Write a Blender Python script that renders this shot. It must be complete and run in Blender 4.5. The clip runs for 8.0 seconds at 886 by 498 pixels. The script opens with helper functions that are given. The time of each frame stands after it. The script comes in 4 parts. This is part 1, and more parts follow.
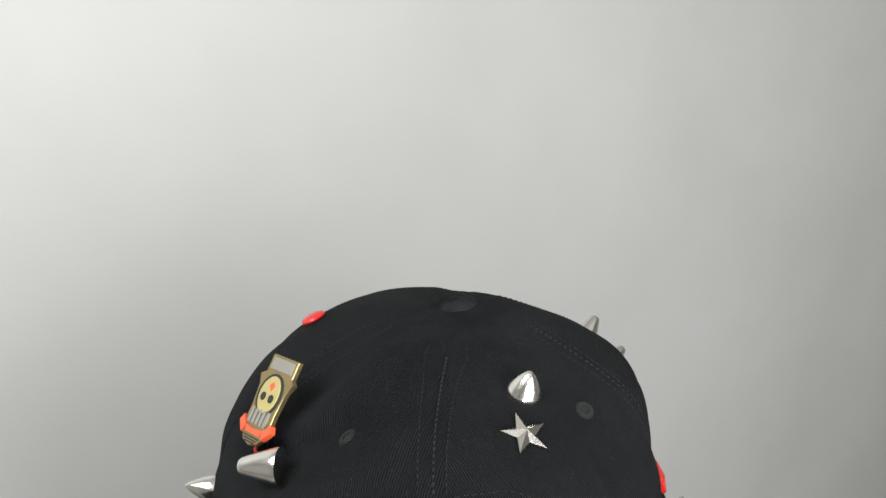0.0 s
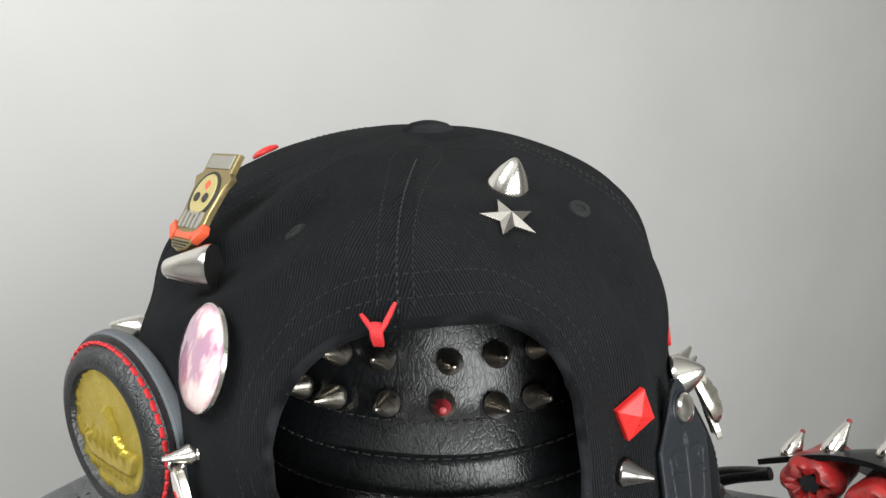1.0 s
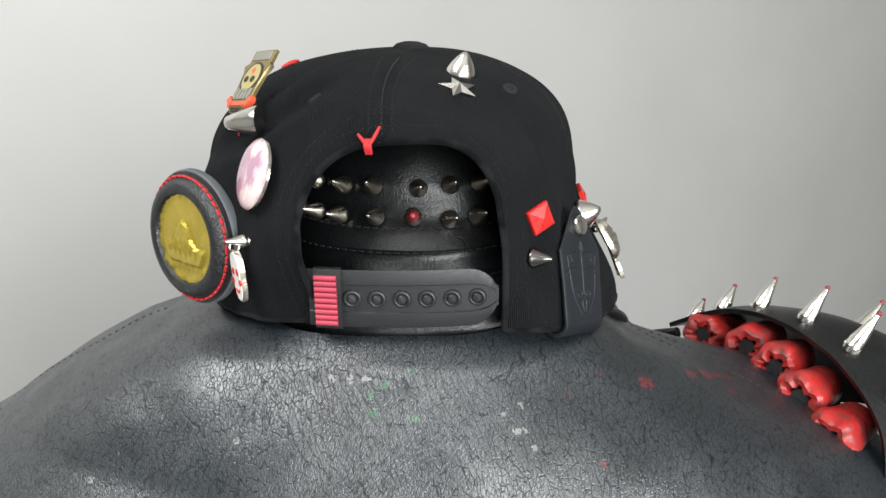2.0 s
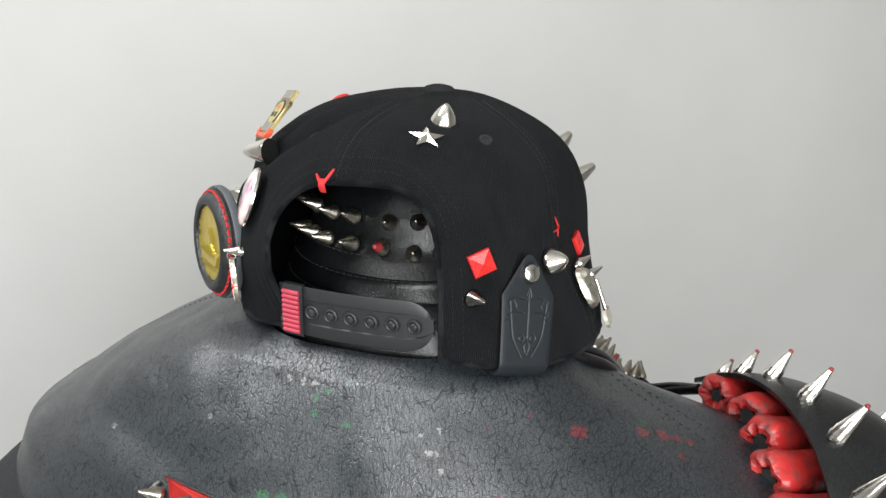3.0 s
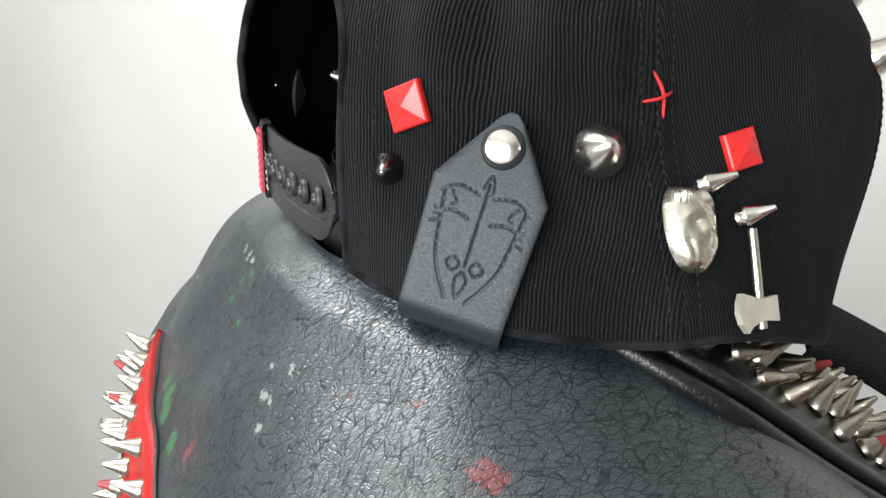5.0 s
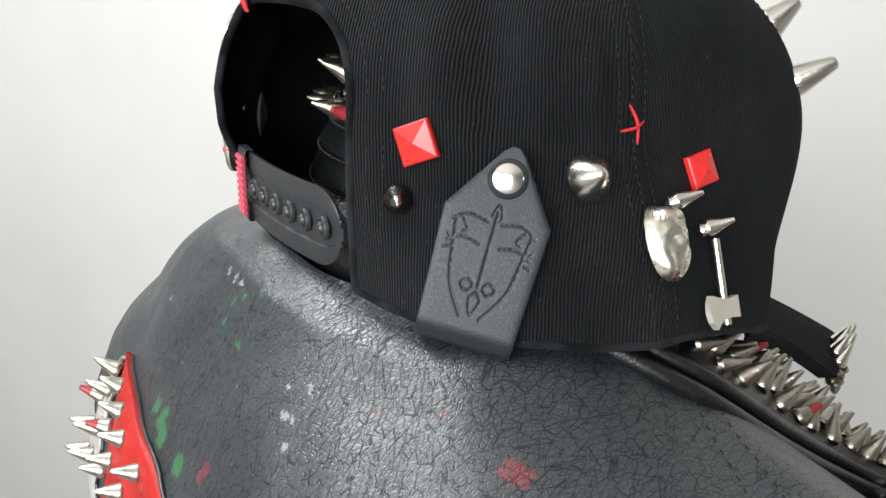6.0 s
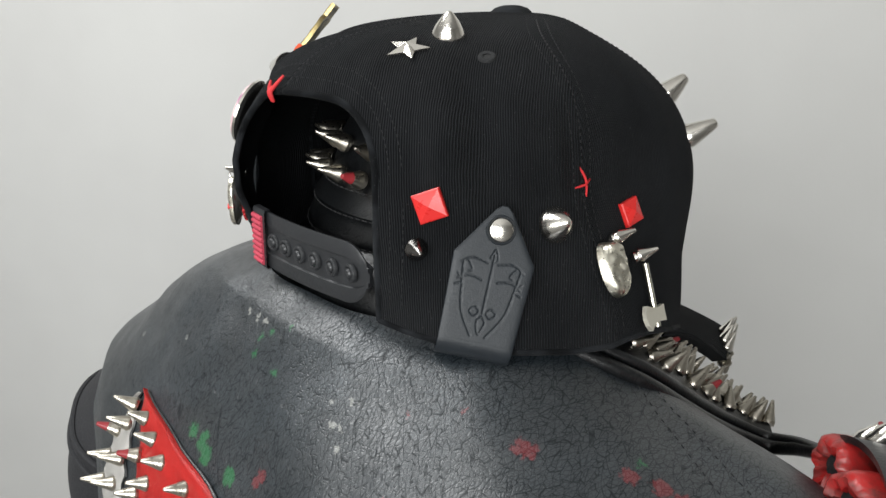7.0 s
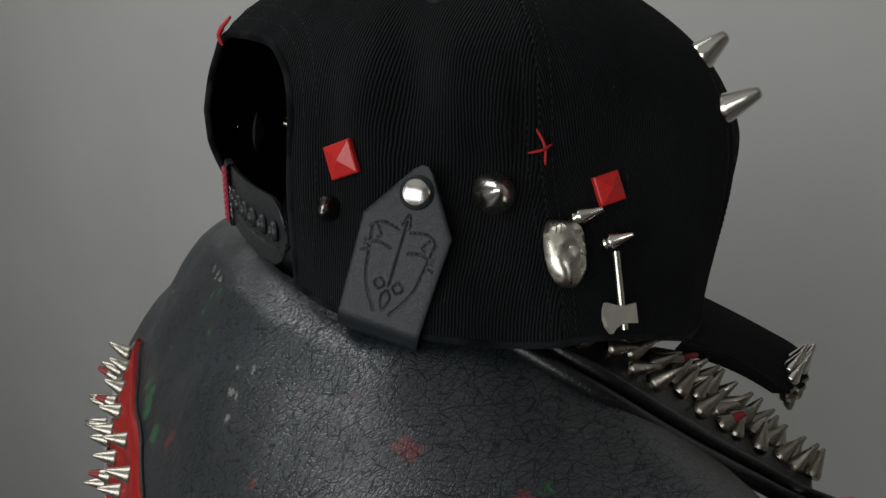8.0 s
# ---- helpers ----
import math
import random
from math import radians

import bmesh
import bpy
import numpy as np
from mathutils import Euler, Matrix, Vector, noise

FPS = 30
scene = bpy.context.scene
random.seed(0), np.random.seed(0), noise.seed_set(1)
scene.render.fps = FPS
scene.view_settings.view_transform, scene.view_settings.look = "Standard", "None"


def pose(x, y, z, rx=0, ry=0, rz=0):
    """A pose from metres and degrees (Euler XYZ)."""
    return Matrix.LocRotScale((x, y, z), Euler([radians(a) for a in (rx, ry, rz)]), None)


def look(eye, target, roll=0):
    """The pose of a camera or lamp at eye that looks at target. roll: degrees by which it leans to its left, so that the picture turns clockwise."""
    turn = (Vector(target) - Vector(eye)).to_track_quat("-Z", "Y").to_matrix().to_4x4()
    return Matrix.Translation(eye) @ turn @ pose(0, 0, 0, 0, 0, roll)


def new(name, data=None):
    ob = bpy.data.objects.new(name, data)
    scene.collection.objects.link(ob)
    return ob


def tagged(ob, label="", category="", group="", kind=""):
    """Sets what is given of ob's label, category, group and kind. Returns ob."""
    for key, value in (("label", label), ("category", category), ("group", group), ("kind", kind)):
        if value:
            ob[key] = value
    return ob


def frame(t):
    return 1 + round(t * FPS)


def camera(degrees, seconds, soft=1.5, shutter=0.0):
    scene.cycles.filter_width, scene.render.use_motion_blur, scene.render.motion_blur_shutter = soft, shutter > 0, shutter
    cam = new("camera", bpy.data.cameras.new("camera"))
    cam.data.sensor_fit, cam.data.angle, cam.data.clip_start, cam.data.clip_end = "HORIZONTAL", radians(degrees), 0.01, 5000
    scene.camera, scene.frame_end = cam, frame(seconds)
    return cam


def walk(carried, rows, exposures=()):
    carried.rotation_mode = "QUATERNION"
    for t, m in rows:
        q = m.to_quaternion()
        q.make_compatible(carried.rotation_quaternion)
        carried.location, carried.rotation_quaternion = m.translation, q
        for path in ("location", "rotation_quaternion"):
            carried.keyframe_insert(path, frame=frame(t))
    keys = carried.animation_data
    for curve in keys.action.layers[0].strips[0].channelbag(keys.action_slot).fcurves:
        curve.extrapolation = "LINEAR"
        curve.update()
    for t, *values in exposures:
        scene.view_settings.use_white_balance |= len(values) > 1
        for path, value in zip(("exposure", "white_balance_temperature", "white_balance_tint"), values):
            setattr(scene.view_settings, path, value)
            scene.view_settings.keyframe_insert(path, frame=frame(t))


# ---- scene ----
cam = camera(59.9, 8.0)
PATH = [
    (0, (0.006, -0.307, 0.77), (-0.077, 1.587, 0.134), -1.5),
    (0.5, (0.008, -0.288, 0.73), (-0.051, 1.614, 0.113), -1.4),
    (1, (0.008, -0.286, 0.677), (-0.032, 1.619, 0.07), -1.1),
    (1.5, (0.011, -0.355, 0.638), (-0.021, 1.553, 0.04), -0.9),
    (1.7, (0.016, -0.386, 0.641), (-0.014, 1.521, 0.038), -0.9),
    (2.8, (0.112, -0.434, 0.678), (-0.311, 1.42, 0.058), 1.2),
    (3, (0.159, -0.422, 0.68), (-0.462, 1.377, 0.065), 1.0),
    (3.5, (0.262, -0.344, 0.664), (-0.878, 1.179, 0.048), 0.9),
    (4, (0.298, -0.25, 0.627), (-1.232, 0.889, 0.025), 0.7),
    (4.2, (0.294, -0.207, 0.612), (-1.351, 0.745, -0.009), 1.3),
    (5.3, (0.249, -0.157, 0.586), (-1.471, 0.646, -0.044), 1.2),
    (5.5, (0.25, -0.166, 0.592), (-1.431, 0.693, -0.069), 1.3),
    (6, (0.251, -0.197, 0.604), (-1.31, 0.86, -0.064), 1.3),
    (6.5, (0.256, -0.24, 0.621), (-1.171, 0.996, -0.038), 1.3),
    (7, (0.272, -0.273, 0.636), (-1.1, 1.038, 0.003), 1.0),
    (7.5, (0.294, -0.233, 0.627), (-1.231, 0.896, -0.007), 1.0),
    (8, (0.307, -0.167, 0.612), (-1.377, 0.71, -0.017), 1.0),
]
FADE = [(0.0, -0.02), (1.5, 0.0), (3.0, -0.05), (3.6, -0.08), (4.2, 0.10), (5.4, 0.43), (6.0, 0.26), (6.5, 0.03), (7.0, -0.26), (7.5, -0.9), (8.0, -1.7)]
walk(cam, [(t, look(eye, target, roll)) for t, eye, target, roll in PATH], FADE)

# ---- world, window light ----
scene.view_settings.exposure = 0.0
world = bpy.data.worlds.new("world")
scene.world = world
world.use_nodes = True
sky = world.node_tree.nodes.new("ShaderNodeTexSky")
sky.sky_type = "NISHITA"
sky.sun_disc = False
sky.sun_elevation, sky.sun_rotation = radians(40), radians(200)
world.node_tree.links.new(sky.outputs[0], world.node_tree.nodes["Background"].inputs[0])
world.node_tree.nodes["Background"].inputs[1].default_value = 0.1

ROOM = pose(0, 0, 0, 0, 0, 32)          # the wall behind the jacket faces this turn
WALL_Y, WALL_X, BACK_Y, CEIL, GROUND = 1.05, 3.8, -2.1, 2.0, -1.5
WIN = (-1.2, 1.0, 0.35, 1.55)           # window in the wall behind the camera: x0, x1, z0, z1
ROOF = (-1.75, -0.65, -0.75, 0.35)      # roof window in the ceiling: x0, x1, y0, y1


def window_lamp(name, width, height, energy, m):
    """The sky's light in a window opening."""
    data = bpy.data.lights.new(name, "AREA")
    data.shape, data.size, data.size_y = "RECTANGLE", width, height
    data.energy, data.color = energy, (0.985, 1.0, 0.99)
    ob = new(name, data)
    ob.matrix_world = ROOM @ m


window_lamp("window_light", WIN[1] - WIN[0], WIN[3] - WIN[2], 84, pose((WIN[0] + WIN[1]) / 2, BACK_Y + 0.03, (WIN[2] + WIN[3]) / 2, 90, 0, 0))
window_lamp("roof_window_light", ROOF[1] - ROOF[0], ROOF[3] - ROOF[2], 44, pose((ROOF[0] + ROOF[1]) / 2, (ROOF[2] + ROOF[3]) / 2, CEIL - 0.02))


# ---- materials ----
class Mat:
    """A node material with short ways to add nodes."""

    def __init__(self, name, base=(0.5, 0.5, 0.5), rough=0.5, metal=0.0, **more):
        self.m = bpy.data.materials.new(name)
        self.m.use_nodes = True
        self.t = self.m.node_tree
        self.b = self.t.nodes["Principled BSDF"]
        self.set("Base Color", (*base, 1))
        self.set("Roughness", rough)
        self.set("Metallic", metal)
        for k, v in more.items():
            self.set(k.replace("_", " "), v)

    def put(self, sock, v):
        if isinstance(v, bpy.types.NodeSocket):
            self.t.links.new(v, sock)
        elif v is not None:
            sock.default_value = v

    def set(self, key, v):
        self.put(self.b.inputs[key], v)

    def node(self, kind, ins=(), operation="", feature="", data_type=""):
        n = self.t.nodes.new("ShaderNode" + kind)
        if operation:
            n.operation = operation
        if feature:
            n.feature = feature
        if data_type:
            n.data_type = data_type
        for i, v in (ins.items() if isinstance(ins, dict) else enumerate(ins)):
            self.put(n.inputs[i], v)
        return n

    def math(self, op, a, b=None, c=None):
        return self.node("Math", (a, b, c), operation=op).outputs[0]

    def obj(self):
        return self.node("TexCoord").outputs["Object"]

    def uv(self):
        return self.node("TexCoord").outputs["UV"]

    def pos(self):
        return self.node("NewGeometry").outputs["Position"]

    def scaled(self, v, s):
        return self.node("VectorMath", (v, s), operation="MULTIPLY").outputs[0]

    def noise(self, v, scale, detail=3.0, rough=0.55):
        return self.node("TexNoise", {"Vector": v, "Scale": scale, "Detail": detail, "Roughness": rough}).outputs["Fac"]

    def edge(self, v, scale, rnd=1.0):
        return self.node("TexVoronoi", {"Vector": v, "Scale": scale, "Randomness": rnd}, feature="DISTANCE_TO_EDGE").outputs["Distance"]

    def ramp(self, v, lo, hi, a=0.0, b=1.0):
        return self.node("MapRange", (v, lo, hi, a, b)).outputs[0]

    def mix(self, f, a, b):
        n = self.node("Mix", data_type="RGBA")
        self.put(n.inputs[0], f)
        self.put(n.inputs[6], a if not isinstance(a, tuple) else (*a, 1))
        self.put(n.inputs[7], b if not isinstance(b, tuple) else (*b, 1))
        return n.outputs[2]

    def bump(self, h, strength=0.5, dist=0.001, after=None):
        n = self.node("Bump", {"Height": h, "Strength": strength, "Distance": dist})
        if after is not None:
            self.put(n.inputs["Normal"], after)
        return n.outputs["Normal"]


def plain(name, base, rough, metal=0.0, grain=0.0, scale=400.0, vary=0.15, **more):
    """A material with small unevenness in colour, gloss and relief."""
    k = Mat(name, base, rough, metal, **more)
    n = k.noise(k.obj(), scale, 4)
    big = k.noise(k.obj(), scale / 8, 2)
    dark = tuple(c * (1 - vary) for c in base)
    lite = tuple(min(1.0, c * (1 + vary)) for c in base)
    k.set("Base Color", k.mix(big, dark, lite))
    k.set("Roughness", k.ramp(n, 0.3, 0.7, rough * 0.8, min(1.0, rough * 1.25)))
    if grain:
        k.set("Normal", k.bump(n, grain, 0.0005))
    return k.m


def twill_material():
    """Black cotton twill: upright ribs about a millimetre apart, lint and faded patches."""
    k = Mat("black_twill", (0.012, 0.0125, 0.014), 0.85)
    sep = k.node("SeparateXYZ", (k.uv(),))
    o = k.obj()
    wob = k.ramp(k.noise(o, 60, 2), 0, 1, -0.0008, 0.0008)
    u = k.math("ADD", sep.outputs[0], wob)
    rib = k.math("SINE", k.math("MULTIPLY", u, 2 * math.pi / 0.00098))
    cross = k.math("SINE", k.math("MULTIPLY", k.math("ADD", sep.outputs[1], k.math("MULTIPLY", u, 0.6)), 2 * math.pi / 0.0006))
    thread = k.math("MULTIPLY", cross, 0.22)
    fibre = k.noise(o, 2600, 2)
    h = k.math("ADD", k.math("ADD", rib, thread), fibre)
    fade = k.ramp(k.noise(o, 28, 3), 0.35, 0.7)
    lint = k.ramp(k.noise(o, 900, 1), 0.735, 0.76)
    groove_shade = k.ramp(rib, -0.9, 0.6, 0.0, 1.0)
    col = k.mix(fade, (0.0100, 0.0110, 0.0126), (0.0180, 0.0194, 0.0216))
    # the shade between the ribs is put into the colour
    col = k.mix(groove_shade, (0.0042, 0.0046, 0.0052), col)
    col = k.mix(k.math("MULTIPLY", lint, 0.3), col, (0.10, 0.10, 0.10))
    k.set("Base Color", col)
    k.set("Normal", k.bump(h, 0.9, 0.0004))
    k.set("Sheen Weight", 0.02)
    k.set("Sheen Roughness", 0.5)
    k.set("Specular IOR Level", 0.06)
    return k.m


WHITE_MARKS = [(-0.0331, -0.1071, 0.4919, 0.0022), (-0.0245, -0.1077, 0.4915, 0.0016), (-0.0175, -0.1078, 0.4917, 0.0022), (0.0521, -0.1109, 0.4805, 0.0018),
               (0.0423, -0.1152, 0.4790, 0.0016), (0.0490, -0.1193, 0.4725, 0.0018), (0.0533, -0.1185, 0.4720, 0.0016), (0.0776, -0.0946, 0.4840, 0.0010),
               (0.0568, -0.1227, 0.4664, 0.0016), (-0.1453, -0.1146, 0.4439, 0.0018), (-0.0737, -0.1207, 0.4684, 0.0016)]
RED_MARKS = [(0.1142, -0.0782, 0.4752, 0.0050), (0.1445, -0.0518, 0.4664, 0.0036), (0.1538, -0.0449, 0.4631, 0.0044), (0.1610, -0.0420, 0.4605, 0.0034), (0.1678, -0.0394, 0.4582, 0.0028),
             (0.0907, -0.0867, 0.4841, 0.0016), (0.0742, -0.1009, 0.4803, 0.0013), (0.0254, -0.1390, 0.4458, 0.0030), (0.0240, -0.1410, 0.4420, 0.0026), (0.0870, -0.1219, 0.4577, 0.0020), (0.1641, -0.0556, 0.4586, 0.0024)]
GREEN_MARKS = [(-0.0147, -0.1170, 0.4791, 0.0024), (0.0055, -0.1179, 0.4778, 0.0026), (-0.0154, -0.1123, 0.4859, 0.0016), (0.0017, -0.1066, 0.4952, 0.0018), (-0.0092, -0.1096, 0.4904, 0.0022),
               (-0.0320, -0.1400, 0.4410, 0.0044), (-0.0216, -0.1414, 0.4411, 0.0050), (-0.0148, -0.1437, 0.4374, 0.0050), (0.0060, -0.1440, 0.4370, 0.0046), (0.1425, -0.0434, 0.4676, 0.0024), (0.1046, 0.0034, 0.4824, 0.0030)]


def leather_material(name, base, rough, marks=False, cell=400.0, depth=0.85, gloss=0.6):
    """Worn black leather: crackled grain at two sizes, creases, rubbed patches and flecks of paint."""
    k = Mat(name, base, rough)
    o = k.obj()
    warp = k.node("TexNoise", {"Vector": o, "Scale": 90.0, "Detail": 2.0}).outputs["Color"]
    v = k.node("VectorMath", (k.scaled(warp, (0.0035, 0.0035, 0.0035)), o), operation="ADD").outputs[0]
    slope = (0.0, -0.6, 0.8)
    fine = k.scaled(k.node("VectorRotate", {"Vector": v, "Axis": slope, "Angle": 0.12}).outputs[0], (1.0, 0.62, 0.5))
    turned = []
    for angle in (0.30, -0.38):
        r = k.node("VectorRotate", {"Vector": v, "Axis": slope, "Angle": angle}).outputs[0]
        turned.append(k.scaled(r, (1.0, 0.30, 0.24)))
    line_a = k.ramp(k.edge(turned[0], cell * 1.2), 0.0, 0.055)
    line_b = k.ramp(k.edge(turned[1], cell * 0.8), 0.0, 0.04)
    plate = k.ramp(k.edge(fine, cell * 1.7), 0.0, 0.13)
    where = k.ramp(k.noise(o, 24, 3), 0.34, 0.6, 0.35, 1.0)
    crease = k.math("MULTIPLY", k.math("ADD", line_a, line_b), where)
    relief = k.math("ADD", k.math("MULTIPLY", crease, 0.9), k.math("MULTIPLY", plate, 0.70))
    relief = k.math("ADD", relief, k.math("MULTIPLY", k.noise(o, 1500, 2), 0.05))
    relief = k.math("ADD", relief, k.math("MULTIPLY", k.noise(k.scaled(o, (1.0, 0.45, 0.3)), 130, 3), 0.4))
    rub = k.ramp(k.noise(o, 16, 5, 0.6), 0.42, 0.68)
    col = k.mix(rub, tuple(c * 0.7 for c in base), tuple(c * 1.4 for c in base))
    # creases and plate edges: grime and crease shade, both put into the colour
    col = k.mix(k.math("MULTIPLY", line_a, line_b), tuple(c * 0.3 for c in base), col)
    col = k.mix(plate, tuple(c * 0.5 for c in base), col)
    if marks:
        scuff = k.ramp(k.noise(k.scaled(o, (1.0, 1.0, 0.3)), 420, 2), 0.70, 0.76)
        col = k.mix(k.math("MULTIPLY", scuff, 0.25), col, (0.25, 0.25, 0.25))
        jitter = k.node("TexNoise", {"Vector": o, "Scale": 260.0, "Detail": 4.0, "Roughness": 0.7}).outputs["Color"]
        p = k.node("VectorMath", (k.scaled(k.node("VectorMath", (jitter, (0.5, 0.5, 0.5)), operation="SUBTRACT").outputs[0], (0.013, 0.013, 0.010)), k.pos()), operation="ADD").outputs[0]
        for marked, paint, amount in ((WHITE_MARKS, (0.40, 0.40, 0.37), 0.42), (RED_MARKS, (0.26, 0.02, 0.025), 0.34), (GREEN_MARKS, (0.02, 0.20, 0.06), 0.4)):
            total = None
            for x, y, z, r in marked:
                d = k.node("VectorMath", (p, (x, y, z)), operation="DISTANCE").outputs["Value"]
                m = k.ramp(d, r * 0.75, r, amount, 0.0)
                total = m if total is None else k.math("MAXIMUM", total, m)
            col = k.mix(total, col, paint)
    k.set("Base Color", col)
    k.set("Roughness", k.ramp(k.noise(o, 35, 4), 0.3, 0.7, rough * 0.85, rough * 1.2))
    k.set("Normal", k.bump(relief, depth, 0.0006))
    # gloss drops along the same creases, to keep the crease net dark
    worn = k.math("MULTIPLY", k.math("MULTIPLY", line_a, line_b), k.ramp(plate, 0, 1, 0.55, 1.0))
    k.set("Specular IOR Level", k.ramp(worn, 0, 1, gloss * (0.3 if marks else 0.8), gloss))
    return k.m


def wall_material():
    """Pale matt wall paint with roller texture and faint cloudy marks."""
    k = Mat("wall_paint", (0.6, 0.59, 0.575), 0.9)
    o = k.obj()
    col = k.mix(k.ramp(k.noise(o, 2.2, 3), 0.3, 0.7), (0.535, 0.528, 0.515), (0.58, 0.575, 0.56))
    spot = k.ramp(k.noise(o, 11, 2), 0.72, 0.8)
    k.set("Base Color", k.mix(k.math("MULTIPLY", spot, 0.12), col, (0.5, 0.48, 0.46)))
    k.set("Normal", k.bump(k.noise(o, 160, 3), 0.08, 0.002))
    k.set("Specular IOR Level", 0.2)
    return k.m


def shell_material():
    """Red plastic hull, sooty and faded in patches."""
    k = Mat("red_hull", (0.5, 0.02, 0.018), 0.32)
    o = k.obj()
    soot = k.ramp(k.noise(o, 130, 4, 0.65), 0.42, 0.66)
    col = k.mix(k.noise(o, 90, 2), (0.30, 0.010, 0.012), (0.52, 0.035, 0.030))
    k.set("Base Color", k.mix(k.math("MULTIPLY", soot, 0.75), col, (0.06, 0.035, 0.03)))
    k.set("Roughness", k.ramp(soot, 0, 1, 0.28, 0.6))
    k.set("Normal", k.bump(k.noise(o, 260, 3), 0.35, 0.0012))
    return k.m


def badge_material():
    """Printed pink badge under a clear dome: cloudy pinks, mauve and cream."""
    k = Mat("pink_print", (0.6, 0.3, 0.35), 0.12, Coat_Weight=1.0, Coat_Roughness=0.03)
    o = k.scaled(k.obj(), (1.0, 0.5, 1.0))
    a = k.ramp(k.noise(o, 70, 2), 0.42, 0.58)
    b = k.ramp(k.noise(o, 120, 3), 0.5, 0.62)
    col = k.mix(a, (0.42, 0.22, 0.32), (0.62, 0.30, 0.34))
    k.set("Base Color", k.mix(b, col, (0.78, 0.62, 0.60)))
    return k.m


def gold_material():
    k = Mat("gold_foil", (0.62, 0.46, 0.07), 0.32, 0.85)
    o = k.obj()
    k.set("Base Color", k.mix(k.noise(o, 120, 3), (0.48, 0.36, 0.04), (0.72, 0.56, 0.11)))
    k.set("Normal", k.bump(k.noise(o, 220, 3), 0.5, 0.001))
    return k.m


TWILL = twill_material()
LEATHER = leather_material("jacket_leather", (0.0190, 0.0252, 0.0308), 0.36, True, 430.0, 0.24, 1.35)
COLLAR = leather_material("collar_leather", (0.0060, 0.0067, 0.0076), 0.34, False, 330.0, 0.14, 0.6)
SMOOTH_LEATHER = plain("tag_leather", (0.0115, 0.0145, 0.0180), 0.44, 0, 0.2, 1400, 0.2, Specular_IOR_Level=0.36)
PATCH_LEATHER = leather_material("patch_leather", (0.016, 0.017, 0.019), 0.4, False, 380.0, 0.3)
DENIM = plain("sleeve_cloth", (0.012, 0.012, 0.014), 0.8, 0, 0.4, 900)
NICKEL = plain("nickel", (0.72, 0.69, 0.64), 0.2, 1.0, 0.04, 700, 0.06)
WORN = plain("worn_nickel", (0.42, 0.39, 0.335), 0.31, 1.0, 0.15, 500, 0.25)
DARK_METAL = plain("gunmetal", (0.22, 0.21, 0.20), 0.22, 1.0, 0.05, 600, 0.2)
PEWTER = plain("pewter", (0.66, 0.63, 0.54), 0.3, 1.0, 0.08, 500, 0.15)
BRASS = plain("aged_brass", (0.30, 0.235, 0.11), 0.36, 0.9, 0.15, 500, 0.25)
RED = plain("red_enamel", (0.56, 0.022, 0.020), 0.3, 0, 0.05, 300, 0.12)
RED_TIP = plain("red_paint", (0.26, 0.02, 0.025), 0.45, 0, 0.1, 500, 0.3)
ORANGE = plain("orange_enamel", (0.62, 0.09, 0.035), 0.35)
THREAD = plain("black_thread", (0.010, 0.010, 0.011), 0.8, 0, 0.3, 2000)
GREY_THREAD = plain("grey_thread", (0.006, 0.0064, 0.0072), 0.8, 0, 0.3, 2000)
RED_THREAD = plain("red_thread", (0.52, 0.018, 0.022), 0.6, 0, 0.5, 2500)
PLASTIC = plain("black_plastic", (0.018, 0.019, 0.021), 0.45, 0, 0.12, 700, 0.15)
SLEEVE_RED = plain("red_rubber", (0.42, 0.045, 0.075), 0.5, 0, 0.1, 600, 0.15)
WHITE = plain("white_enamel", (0.74, 0.72, 0.68), 0.3, 0, 0.05, 300, 0.06)
BONE = plain("white_leather", (0.62, 0.60, 0.57), 0.55, 0, 0.5, 350, 0.15)
RED_LEATHER = plain("red_leather", (0.62, 0.032, 0.028), 0.42, 0, 0.5, 420, 0.2)
EDGE = plain("raw_leather_edge", (0.10, 0.11, 0.12), 0.7, 0, 0.4, 900)
KHAKI = plain("khaki_enamel", (0.40, 0.33, 0.13), 0.35, 0, 0.1, 300, 0.15)
GREY_ENAMEL = plain("grey_enamel", (0.22, 0.21, 0.18), 0.4, 0, 0.1, 300)
INK = plain("black_ink", (0.012, 0.012, 0.012), 0.5)
DARK = plain("mouth_shade", (0.010, 0.010, 0.011), 0.9, 0, 0.3, 500)
SATIN = plain("satin_silver", (0.70, 0.67, 0.58), 0.5, 0.8, 0.05, 300, 0.05)
PINK = badge_material()
GOLD = gold_material()
HULL = shell_material()
PAINT = wall_material()
FLOOR = plain("grey_floor", (0.36, 0.36, 0.35), 0.6, 0, 0.2, 30, 0.2)


# ---- building helpers ----
def mesh_of(name, bm, material, smooth=True):
    me = bpy.data.meshes.new(name)
    bm.normal_update()
    bm.to_mesh(me)
    bm.free()
    me.materials.append(material)
    me.polygons.foreach_set("use_smooth", [smooth] * len(me.polygons))
    return me


def sharpen(me, degrees=38):
    me.set_sharp_from_angle(angle=radians(degrees))
    return me


def part(name, bm, material, parent, label="", m=None, smooth=True, sharp=38):
    """Links a bmesh as one mesh object under a thing or a part."""
    ob = new(name, sharpen(mesh_of(name, bm, material, smooth), sharp))
    ob.parent = parent
    if m is not None:
        ob.matrix_basis = m
    return tagged(ob, label) if label else ob


def thing(name, m, label, category, group=""):
    ob = new(name)
    ob.empty_display_size = 0.01
    ob.matrix_basis = m
    return tagged(ob, label, category, group)


